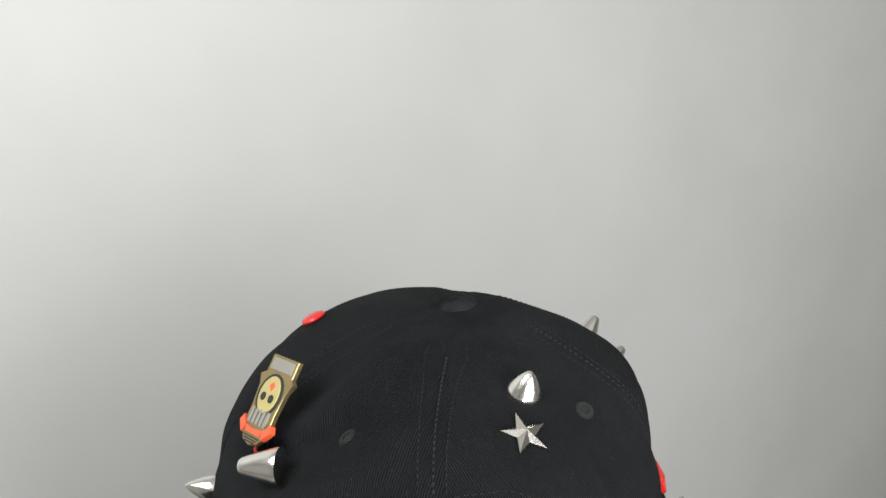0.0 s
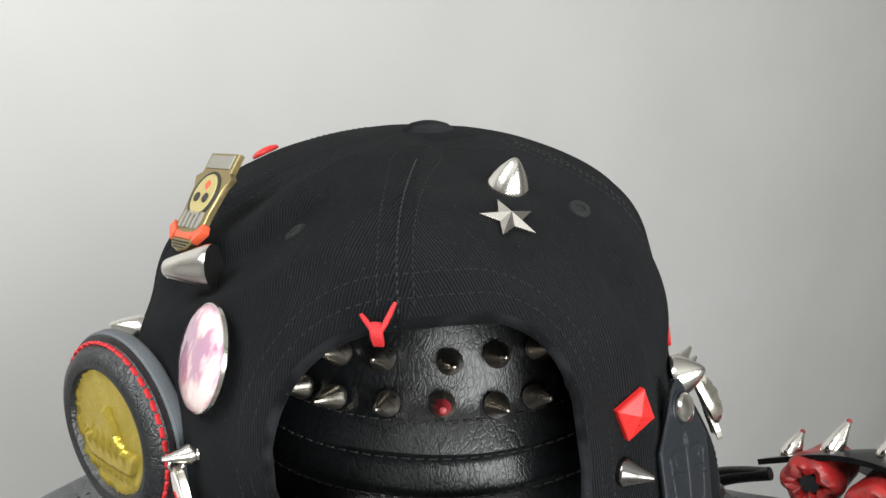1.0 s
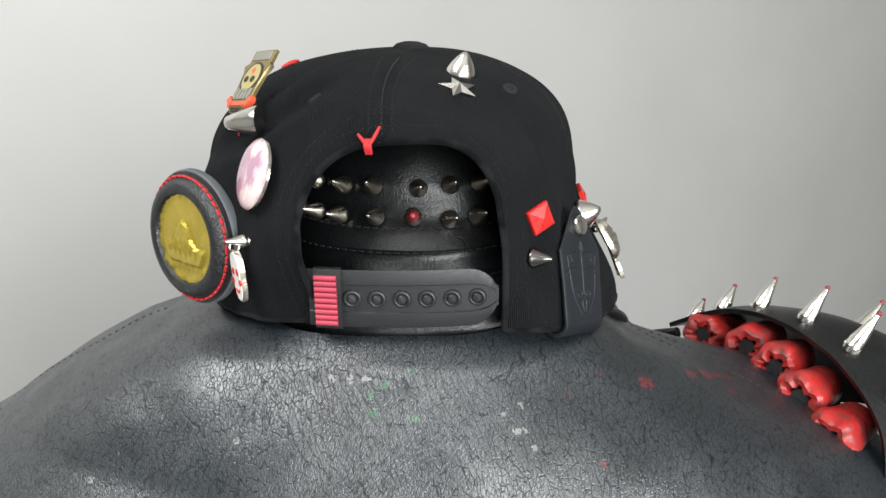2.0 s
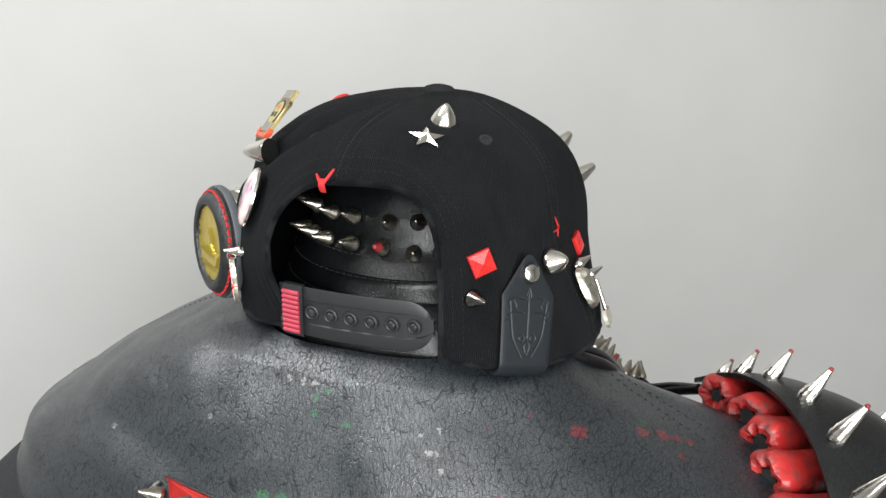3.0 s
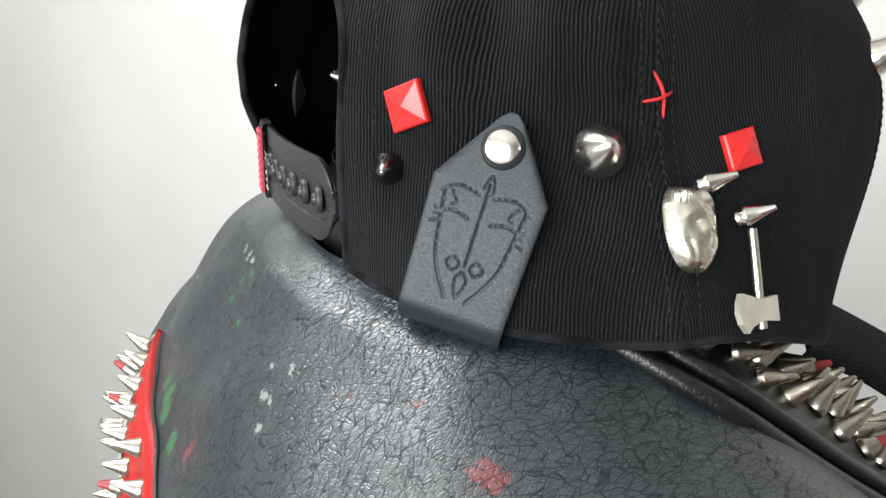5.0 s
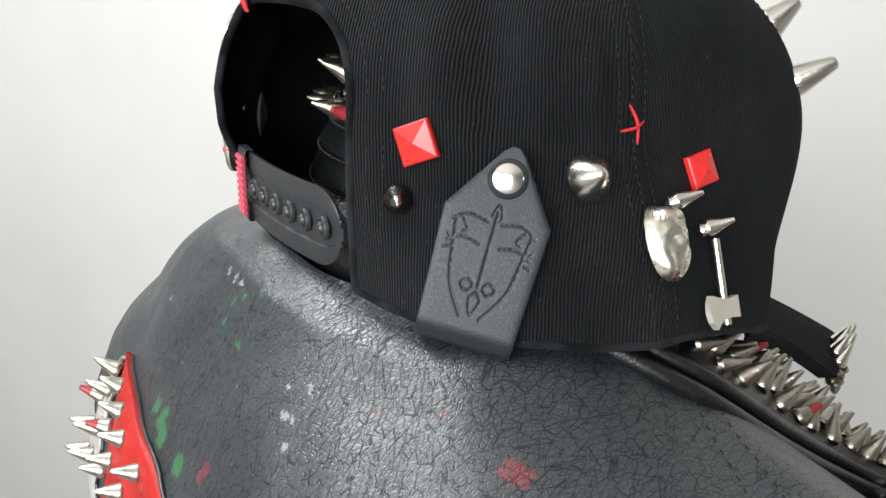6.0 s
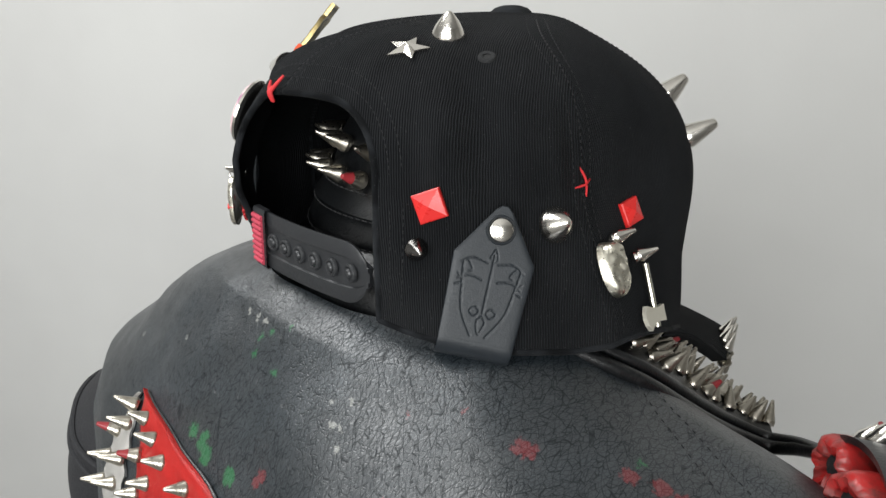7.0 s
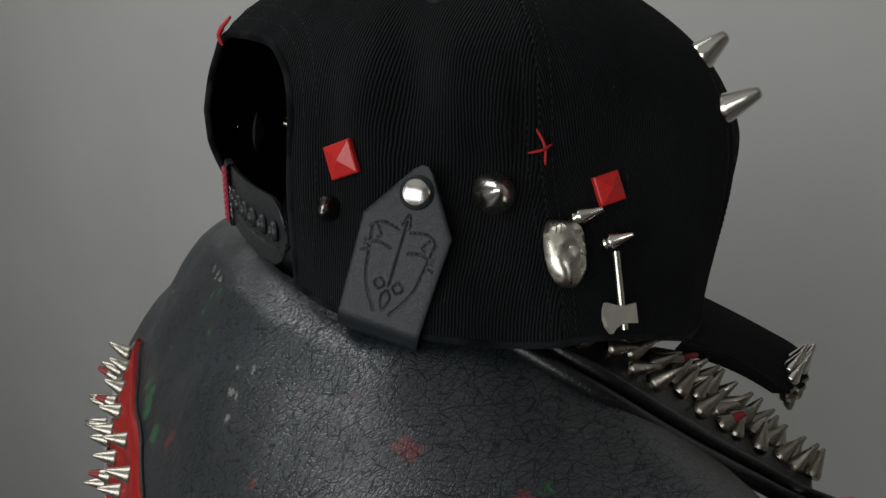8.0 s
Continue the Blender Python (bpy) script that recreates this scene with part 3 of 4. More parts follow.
for i, v, length, lean in ((2, 2, 0.016, 0.03), (9, 2, 0.019, 0.02), (18, 2, 0.021, -0.02), (28, 2, 0.023, -0.08), (37, 2, 0.025, -0.15), (46, 2, 0.026, -0.25), (20, 12, 0.026, 0.0), (36, 13, 0.026, -0.1)):
    p = guard_rows[i][v]
    n = Vector((0.36 + 0.02 * v, 0.08 + 1.1 * lean, 0.82))
    m = frame_at(p, n)
    ob = part("long_spike", lathe([(0, -0.002), (0.0048, -0.002), (0.0052, 0.0), (0.0052, 0.002), (0.0047, 0.0028), (0.0046, 0.006), (0.0043, 0.0066), (0.0010, length * 0.96), (0, length)], 20), NICKEL, guard, "", m)
    part("painted_tip", lathe([(0.0014, length * 0.91), (0.0015, length * 0.93), (0.0010, length * 0.985), (0, length * 1.005)], 12), RED_TIP, ob, "dull red painted tip")


def hull_bm(seed):
    """A spent hull: a squashed tube whose crimped mouth has opened into ragged folds."""
    rows = []
    pr = [(0.0118, 0.046, 0), (0.0126, 0.030, 0.1), (0.0138, 0.018, 0.3), (0.0146, 0.011, 0.6), (0.0144, 0.0055, 0.8), (0.0128, 0.002, 1.0), (0.0100, 0.0004, 1.2), (0.0064, 0.0020, 1.2), (0.0050, 0.0065, 1.0), (0.0054, 0.014, 0.5)]
    for r, d, w in pr:
        ring = []
        for k in range(56):
            t = 2 * math.pi * k / 56
            fold = w * (0.0011 * math.sin(t * 6 + seed) + 0.0016 * noise.noise(Vector((math.cos(t) * 2.2, math.sin(t) * 2.2, seed * 3 + d * 60))))
            ring.append((math.cos(t) * (r + fold), math.sin(t) * (r + fold) * 0.93, -d + w * 0.0016 * noise.noise(Vector((math.cos(t) * 3, math.sin(t) * 3, seed + 8)))))
        rows.append(ring)
    bm = grid_mesh(rows, True)
    bm.verts.ensure_lookup_table()
    bm.faces.new([bm.verts[k] for k in range(56)][::-1])
    bm.faces.new([bm.verts[len(bm.verts) - 56 + k] for k in range(56)])
    bmesh.ops.recalc_face_normals(bm, faces=bm.faces)
    return bm


HULLS = [((0.1770, 0.0480, 0.4390), (-0.66, -0.70, 0.16)), ((0.1935, 0.0180, 0.4440), (-0.62, -0.74, 0.18)), ((0.2000, -0.0100, 0.4440), (-0.62, -0.74, 0.20)),
         ((0.2035, -0.0370, 0.4390), (-0.64, -0.72, 0.20)), ((0.2085, -0.0630, 0.4300), (-0.68, -0.68, 0.18))]
for i, (p, n) in enumerate(HULLS):
    ob = part("spent_hull", hull_bm(i * 1.7), HULL, jacket, "spent red plastic hull with a crumpled open mouth", frame_at(Vector(p) + Vector(n) * 0.004 + Vector((0.005, 0.0, 0.0055)), n, Vector((0, 0, 1)), 40 * i))
    # a dark disc inside the opening stands in for the shade there
    part("mouth", lathe([(0, -0.004), (0.0048, -0.0042), (0.0044, -0.0055), (0, -0.006)], 20), DARK, ob, "dark disc standing in for the shade in the mouth", pose(0, 0, 0))


# ---- the cap ----
CAP_TOP, CAP_RIM = 0.6272, 0.497
CAP_R = [0.1156, 0.1170, 0.1080, 0.1129, 0.1084, 0.1029, 0.0880, 0.1123]     # rim radius every 45 degrees, from the right
CAP_B = [0.0919, 0.1245, 0.1580, 0.1109, 0.1143, 0.1140, 0.1130, 0.1013]     # belly radius
CAP_P = [7.1, 3.82, 2.2, 7.3, 3.70, 2.30, 4.60, 4.00]                        # how square the shoulder is
SEAMS = (270, 352, 45, 90, 135, 188)
ARCH_MID, ARCH_HALF, ARCH_LOW, ARCH_HIGH = 273.5, 25.0, 0.548, 0.5965


def around(table, a):
    """Smooth reading of a table of eight directions."""
    f = (a % 360) / 45
    i = int(f)
    t = f - i
    p0, p1, p2, p3 = (table[(i + k) % 8] for k in (-1, 0, 1, 2))
    return 0.5 * (2 * p1 + (p2 - p0) * t + (2 * p0 - 5 * p1 + 4 * p2 - p3) * t * t + (3 * p1 - p0 - 3 * p2 + p3) * t ** 3)


def bell(x, w):
    return math.exp(-(x / w) ** 2)


def turn_gap(a, b):
    return (a - b + 180) % 360 - 180


def cap_point(a, h):
    """The crown's surface at the angle a and the height fraction h."""
    h = min(max(h, 0.0), 1.0)
    s = min(h / 0.5, 1.0)
    s = s * s * (3 - 2 * s)
    rim, belly = around(CAP_R, a), around(CAP_B, a)
    r = (rim + (belly - rim) * s) * max(0.0, 1 - h ** around(CAP_P, a)) ** 0.45
    live = min(1.0, r / 0.06)
    mid = bell(h - 0.62, 0.33)
    fold = 228 + (h - 0.72) * 150
    r += live * bell(h - 0.82, 0.17) * (0.0052 * bell(turn_gap(a, fold), 7) - 0.0105 * bell(turn_gap(a, fold - 16), 10))
    r += live * mid * (0.0022 * bell(turn_gap(a, 312), 5) - 0.003 * bell(turn_gap(a, 322), 5) + 0.0015 * bell(turn_gap(a, 331 + 20 * h), 5))
    c, s2 = math.cos(radians(a)), math.sin(radians(a))
    q = Vector((c * 1.3, s2 * 1.3, h * 0.8))
    r += live * (0.0012 * noise.noise(q * 2.4) + 0.0012 * noise.noise(Vector((c * 8, s2 * 8, h * 2.2))) + 0.0008 * noise.noise(Vector((c * 5 + 3, s2 * 5, h * 3.5))))
    sweep = bell(turn_gap(a, 325), 22) * bell(h - 0.55, 0.3)
    r += live * sweep * 0.0024 * math.sin(radians(turn_gap(a, 300) * 14 + h * 420))
    for seam in SEAMS:
        d = radians(turn_gap(a, seam)) * r
        r += live * (0.0005 * bell(d, 0.004) - 0.0010 * bell(d, 0.0008))
    dip = min(max((95 - abs(turn_gap(a, 90))) / 52, 0.0), 1.0)
    dip = 0.023 * dip * dip * (3 - 2 * dip) * (1 - h) ** 3
    top_fold = bell(h - 0.90, 0.10) * live
    drop = top_fold * (0.0068 * bell(turn_gap(a, 196), 15) - 0.0034 * bell(turn_gap(a, 223), 9))
    return Vector((-0.005 - 0.0076 * h ** 3 + 0.009 * h ** 24 + c * r, -0.0018 * h ** 3 + 0.0375 * h ** 24 + s2 * r, CAP_RIM + (CAP_TOP - CAP_RIM) * h - dip - drop))


def cap_at(a, h, lift=0.0):
    p = cap_point(a, h)
    n = (cap_point(a + 1.5, h) - cap_point(a - 1.5, h)).cross(cap_point(a, h + 0.012) - cap_point(a, h - 0.012)).normalized()
    return p + n * lift, n


def cap_near(x, y, z, lift=0.0):
    """The place on the crown nearest to a point, and its normal."""
    want = Vector((x, y, z))
    a, h = math.degrees(math.atan2(y, x + 0.01)), min(max((z - CAP_RIM) / (CAP_TOP - CAP_RIM), 0.02), 0.97)
    da, dh = 8.0, 0.06
    best = (cap_point(a, h) - want).length
    while da > 0.05:
        found = False
        for a1, h1 in ((a + da, h), (a - da, h), (a, h + dh), (a, h - dh)):
            d = (cap_point(a1, h1) - want).length
            if d < best and 0.0 < h1 < 0.985:
                best, a, h, found = d, a1, h1, True
        if not found:
            da, dh = da / 2, dh / 2
    return cap_at(a, h, lift)


def rim_h(a):
    """The height fraction of the lower edge, which rides up at the back."""
    return 0.115 * max(0.0, math.cos(radians(turn_gap(a, 262)))) ** 1.4


def arch_h(a):
    s = abs(turn_gap(a, ARCH_MID)) / ARCH_HALF
    e = 2.5 if turn_gap(a, ARCH_MID) < 0 else 3.4
    z = ARCH_LOW + (ARCH_HIGH - ARCH_LOW) * max(0.0, 1 - s ** e) ** (1 / e)
    return (z - CAP_RIM) / (CAP_TOP - CAP_RIM)


LOW_H = (ARCH_LOW - CAP_RIM) / (CAP_TOP - CAP_RIM)
cap = thing("baseball_cap", pose(0, 0, 0), "black cotton twill snapback cap covered with studs and pins", "cap")


def crown_mesh():
    """Six twill panels with an arched opening at the back; the ribs run upright in each panel."""
    arc = [ARCH_MID - ARCH_HALF + 2 * ARCH_HALF * (0.5 - 0.5 * math.cos(math.pi * k / 110)) for k in range(111)]
    rest = [ARCH_MID + ARCH_HALF + (360 - 2 * ARCH_HALF) * k / 420 for k in range(1, 420)]
    angles = arc + rest
    n_low, n_up = 34, 78
    bm = bmesh.new()
    uv = bm.loops.layers.uv.new("UVMap")
    up = []
    for a in angles:
        inside = abs(turn_gap(a, ARCH_MID)) < ARCH_HALF - 1e-6
        lo = arch_h(a) if inside else LOW_H
        up.append([bm.verts.new(cap_point(a, lo + (0.99995 - lo) * (1 - (1 - j / n_up) ** 2.3))) for j in range(n_up + 1)])
    n = len(angles)
    top = bm.verts.new((-0.0036, 0.0357, CAP_TOP))
    for i in range(n):
        a, b = up[i], up[(i + 1) % n]
        for j in range(n_up):
            bm.faces.new((a[j], b[j], b[j + 1], a[j + 1]))
        bm.faces.new((a[-1], b[-1], top))
    sides = [110] + list(range(111, n)) + [0]
    low = []
    for i in sides:
        a = angles[i]
        r0 = rim_h(a)
        low.append([bm.verts.new(cap_point(a, r0 + (LOW_H - r0) * j / n_low)) for j in range(n_low)] + [up[i][0]])
    for a, b in zip(low, low[1:]):
        for j in range(n_low):
            bm.faces.new((a[j], b[j], b[j + 1], a[j + 1]))
    edges = sorted(s % 360 for s in SEAMS)
    for f in bm.faces:
        c = f.calc_center_median()
        ang = math.degrees(math.atan2(c.y, c.x + 0.005)) % 360
        mid = 0.0
        for s0, s1 in zip(edges, edges[1:] + [edges[0] + 360]):
            if s0 <= ang < s1 or s0 <= ang + 360 < s1:
                mid = radians((s0 + s1) / 2)
                if s1 == 270:
                    mid = radians(250)
                if s0 == 270:
                    mid = radians(302)
        side = Vector((-math.sin(mid), math.cos(mid), 0))
        for loop in f.loops:
            p = loop.vert.co
            u = p.x * side.x + p.y * side.y
            loop[uv].uv = (u + 0.10 * (p.z - 0.55), p.z)
    return bm


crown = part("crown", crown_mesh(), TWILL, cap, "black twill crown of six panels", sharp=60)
thick = crown.modifiers.new("thickness", "SOLIDIFY")
thick.thickness, thick.offset = 0.0018, -1

# rolled hems round the opening and along the lower edge
arch_line = [cap_at(a, arch_h(a), -0.0006)[0] for a in (ARCH_MID - ARCH_HALF + 2 * ARCH_HALF * k / 120 for k in range(121))]
left_side = [cap_at(ARCH_MID - ARCH_HALF, rim_h(248) + (LOW_H - rim_h(248)) * k / 20, -0.0006)[0] for k in range(20)]
right_side = [cap_at(ARCH_MID + ARCH_HALF, LOW_H + (rim_h(299) - LOW_H) * k / 20, -0.0006)[0] for k in range(1, 21)]
part("hem", tube(left_side + arch_line + right_side, 0.0016, 10), TWILL, cap)
part("hem", tube([cap_at(a, rim_h(a), -0.0006)[0] for a in (ARCH_MID + ARCH_HALF + (360 - 2 * ARCH_HALF) * k / 200 for k in range(201))], 0.0015, 10), TWILL, cap)

# sewn lines: beside each seam, round the arch, along the lower edge
sewn = []
for s in SEAMS:
    for off in (-0.0052, 0.0048):
        lo = 0.03 if s != 270 else arch_h(270) + 0.03
        line = []
        for k in range(70):
            h = lo + (0.985 - lo) * (1 - (1 - k / 69) ** 1.8)
            r = max(0.02, (cap_point(s, h) - Vector((-0.005, 0.0, cap_point(s, h).z))).length)
            line.append(cap_at(s + math.degrees(off / r), h))
        sewn.append(line)
for off in (0.0055, 0.0105):
    line = [cap_at(ARCH_MID - ARCH_HALF - off * 560, LOW_H * (0.35 + 0.65 * k / 20)) for k in range(20)]
    line += [cap_at(ARCH_MID + (ARCH_HALF + off * 560) * s, arch_h(ARCH_MID + ARCH_HALF * s) + off / 0.134 * (1 - 0.6 * abs(s) ** 3)) for s in (-1 + 2 * k / 100 for k in range(101))]
    line += [cap_at(ARCH_MID + ARCH_HALF + off * 560, LOW_H * (1 - 0.65 * k / 20)) for k in range(1, 20)]
    sewn.append(line)
tagged(part("stitching", stitch_mesh(sewn, 0.0017, 0.0012, 0.0004, 0.00012), GREY_THREAD, cap), kind="stuff")
centre_seam = [[cap_at(270.25, arch_h(270) + (0.98 - arch_h(270)) * (1 - (1 - k / 69) ** 1.8)) for k in range(70)], [cap_at(352, 0.02 + 0.96 * (1 - (1 - k / 69) ** 1.8)) for k in range(70)]]
tagged(part("stitching", stitch_mesh(centre_seam, 0.0016, 0.0012, 0.0008, 0.0003), THREAD, cap), kind="stuff")

part("top_button", lathe([(0, -0.004), (0.0098, -0.004), (0.0108, -0.0015), (0.0105, 0.0012), (0.0085, 0.0030), (0.005, 0.0041), (0, 0.0045)], 36), TWILL, cap, "cloth covered top button", pose(-0.0036, 0.0357, CAP_TOP - 0.0012, 4, 2, 0))


def eyelet(x, y, z):
    p, n = cap_near(x, y, z)
    ring = lathe([(0.0016, 0.0), (0.0018, 0.0007), (0.0026, 0.0010), (0.0034, 0.0008), (0.0040, 0.0), (0.0040, -0.001), (0.0016, -0.001)], 28)
    ob = part("eyelet", ring, GREY_THREAD, cap, "embroidered vent eyelet", frame_at(p, n))
    # no opening is cut: a black disc gives the dark inside the eyelet
    part("hole_shade", lathe([(0, -0.0008), (0.00175, -0.0008), (0.00175, 0.0002), (0, 0.0002)], 16), INK, ob)


eyelet(0.049, -0.037, 0.612)
eyelet(-0.042, -0.052, 0.606)

# brim: it dips at both ends
brim_rows = []
for i in range(61):
    s = -1 + 2 * i / 60
    a = 90 - 58 * s
    inner = cap_at(a, 0.0, -0.002)[0] + Vector((0, 0, -0.001))
    outer = Vector((-0.002 + 0.091 * math.copysign(abs(s) ** 0.85, s), 0.184 - 0.046 * abs(s) ** 6, 0.434 - 0.004 * s * s))
    brim_rows.append([inner.lerp(outer, k / 14) + Vector((0, 0, 0.002 * math.sin(math.pi * k / 14))) for k in range(15)])
brim_bm = grid_mesh(brim_rows)
bmesh.ops.recalc_face_normals(brim_bm, faces=brim_bm.faces)
bmesh.ops.solidify(brim_bm, geom=brim_bm.faces, thickness=0.0085)
uv_layer = brim_bm.loops.layers.uv.new("UVMap")
for f in brim_bm.faces:
    for loop in f.loops:
        loop[uv_layer].uv = (loop.vert.co.x, loop.vert.co.y)
brim = part("brim", brim_bm, TWILL, cap, "curved black twill brim")
for i, k in ((59, 13), (57, 13), (58, 12), (56, 12), (55, 13)):
    child_spike(brim, brim_rows[i][k] + Vector((0, 0, 0.003)), Vector((0.25, 0.35, 0.9)), 0.0040, 0.0105, NICKEL)
    screw = lathe([(0, 0), (0.0040, 0), (0.0044, 0.0012), (0.0030, 0.0022), (0.0026, 0.0050), (0.0012, 0.0078), (0, 0.0080)], 14)
    part("screw_back", screw, WORN, brim, "tarnished screw end", frame_at(brim_rows[i][k] + Vector((0, 0, -0.0065)), (0.1, 0.2, -0.95), Vector((0, 1, 0))))


# snap strap with pegs and a ribbed sleeve
def strap_rows(x0, x1, z0, z1, lift, steps, round_end=True):
    rows = []
    for i in range(steps + 1):
        x = x0 + (x1 - x0) * math.sin(math.pi / 2 * i / steps)
        half = (z1 - z0) / 2
        if round_end and x > x1 - half:
            half = max(0.0045, math.sqrt(max(0.0, half * half - (x - (x1 - half)) ** 2)))
        y = -0.0985 - lift + 2.2 * (x + 0.004) ** 2
        zm = (z0 + z1) / 2
        rows.append([Vector((x, y, zm + half * t)) for t in (-1, -0.92, -0.5, -0.46, 0.0, 0.46, 0.5, 0.92, 1)])
    return rows


s_rows = strap_rows(-0.0435, 0.0416, 0.5125, 0.5395, 0.0, 80)
for row in s_rows:
    for k, d in ((1, -0.0004), (2, -0.0004), (3, 0.0004), (4, 0.0004), (5, 0.0004), (6, -0.0004), (7, -0.0004)):
        row[k].y += d
strap_bm = grid_mesh(s_rows)
bmesh.ops.recalc_face_normals(strap_bm, faces=strap_bm.faces)
bmesh.ops.solidify(strap_bm, geom=strap_bm.faces, thickness=0.0022)
strap = part("snap_strap", strap_bm, PLASTIC, cap, "matt black plastic snap strap")
ring_bm = lathe([(0.0020, 0.0), (0.0024, 0.0006), (0.0031, 0.0009), (0.0038, 0.0006), (0.0041, 0.0), (0.0041, -0.001), (0.0020, -0.001)], 28)
peg_bm = lathe([(0, -0.001), (0.0021, -0.001), (0.0022, 0.0009), (0.0016, 0.0017), (0, 0.0020)], 24)
ring_me, peg_me = sharpen(mesh_of("snap_ring", ring_bm, PLASTIC)), sharpen(mesh_of("peg", peg_bm, PLASTIC))
for k in range(6):
    x = -0.0235 + 0.0111 * k
    m = frame_at((x, -0.0990 + 2.2 * (x + 0.004) ** 2, 0.5262), (-4.4 * (x + 0.004), -1, 0))
    for nm, me in (("snap_ring", ring_me), ("peg", peg_me)):
        ob = new(nm, me)
        ob.parent, ob.matrix_basis = strap, m
sleeve_bms = []
for k in range(9):
    z = 0.5150 + 0.00265 * k
    sleeve_bms.append(tube([(x, -0.1010 + 2.2 * (x + 0.004) ** 2, z) for x in (-0.0400 + 0.0100 * i / 8 for i in range(9))], 0.00125, 10))
keeper_rows = []
for i in range(9):
    x = -0.0405 + 0.0125 * i / 8
    y = -0.1003 + 2.2 * (x + 0.004) ** 2
    keeper_rows.append([Vector((x, y + dy, z)) for dy, z in ((0.003, 0.5122), (0.0, 0.5122), (-0.0006, 0.5135), (-0.0006, 0.5385), (0.0, 0.5402), (0.003, 0.5402))])
keeper = part("keeper", grid_mesh(keeper_rows), PLASTIC, strap)
for bm in sleeve_bms:
    part("rib", bm, SLEEVE_RED, keeper, "red rubber rib")


# ---- studs, pins and charms on the cap ----
def on_cap(x, y, z, lift=0.0, spin=0.0, lean=None):
    p, n = cap_near(x, y, z, lift)
    return frame_at(p, n + Vector(lean) if lean else n, Vector((0, 0, 1)), spin)


def star_bm(r):
    bm = bmesh.new()
    ring = []
    for k in range(10):
        q = r if k % 2 == 0 else r * 0.42
        t = math.pi / 2 + math.pi * k / 5
        ring.append((q * math.cos(t), q * math.sin(t)))
    low = [bm.verts.new((x, y, 0)) for x, y in ring]
    mid = [bm.verts.new((x, y, 0.0008)) for x, y in ring]
    top = bm.verts.new((0, 0, r * 0.36))
    for i in range(10):
        j = (i + 1) % 10
        bm.faces.new((low[i], low[j], mid[j], mid[i]))
        bm.faces.new((mid[i], mid[j], top))
    bm.faces.new(low[::-1])
    return bm


solo("star_stud", star_bm(0.0096), NICKEL, on_cap(0.0250, -0.0600, 0.6190, 0.0005, -12), "faceted silver five-pointed star stud on the cap", "stud", sharp=15)
solo("cone_stud", bullet_bm(0.0072, 0.0102), NICKEL, on_cap(0.0250, -0.036, 0.6200, 0.0003), "polished silver blunt cone stud on the cap", "stud", "cone studs on the cap")
solo("cone_stud", bullet_bm(0.0076, 0.0096), NICKEL, on_cap(0.0875, -0.0335, 0.5475, 0.0026, 0, (0.0, 0.12, 0.06)), "polished silver blunt cone stud beside the leather tag", "stud", "cone studs on the cap")
solo("cone_stud", blunt_bm(0.0073, 0.0160), NICKEL, frame_at((-0.0705, -0.0565, 0.5990), (-0.97, 0.10, -0.06)), "long silver blunt cone stud under the enamel pin", "stud", "cone studs on the cap")
solo("cone_stud", blunt_bm(0.0062, 0.0150), NICKEL, on_cap(0.0776, 0.0808, 0.5695, 0, 0, (0.0, 0.1, 0.25)), "long silver cone stud on the cap's front", "stud", "cone studs on the cap")
solo("cone_stud", blunt_bm(0.0062, 0.0125), NICKEL, on_cap(0.0640, 0.0765, 0.5880, 0, 0, (0.0, 0.0, 0.1)), "silver cone stud on the cap's front", "stud", "cone studs on the cap")
solo("cone_stud", bullet_bm(0.0060, 0.012), NICKEL, on_cap(-0.1100, -0.0170, 0.5600, 0), "silver cone stud behind the round medallion", "stud", "cone studs on the cap")
solo("small_spike", spike_bm(0.0047, 0.0095), DARK_METAL, frame_at(cap_near(0.0590, -0.084, 0.5405, 0.0005)[0], (0.84, -0.52, 0.10)), "small dark metal spike beside the leather tag", "stud")


def pyramid_bm(w, h):
    bm = slab([(-w, -w), (w, -w), (w, w), (-w, w)], 0.0022, 0.0005, h)
    return bm


solo("pyramid_stud", pyramid_bm(0.0059, 0.0017), RED, on_cap(0.0595, -0.0765, 0.5575, 0.0006, 22), "glossy red square pyramid stud above the tag", "stud", "red pyramid studs", 12)
solo("pyramid_stud", pyramid_bm(0.0055, 0.0016), RED, on_cap(0.0915, 0.012, 0.5455, 0.0006, 12), "glossy red square pyramid stud above the charms", "stud", "red pyramid studs", 12)
solo("round_stud", lathe([(0, 0), (0.006, 0), (0.0062, 0.0008), (0.0055, 0.0018), (0.003, 0.0026), (0, 0.0028)], 28), RED, on_cap(-0.0720, 0.0420, 0.6110, 0.0004), "round red enamel stud on the cap's top", "stud")


def thread_bm(points, r=0.0007):
    return tube(smooth_line(points, 8), r, 8, lambda f: 0.45 + 0.55 * math.sin(math.pi * min(max(f, 0.03), 0.97)) ** 0.5)


def thread_on_cap(x, y, z, strokes, name, label, r=0.0007):
    m = on_cap(x, y, z, 0.0007)
    ob = solo(name, blob_of([thread_bm([(u, v, w) for u, v, w in s], r) for s in strokes]), RED_THREAD, m, label, "thread")
    return ob


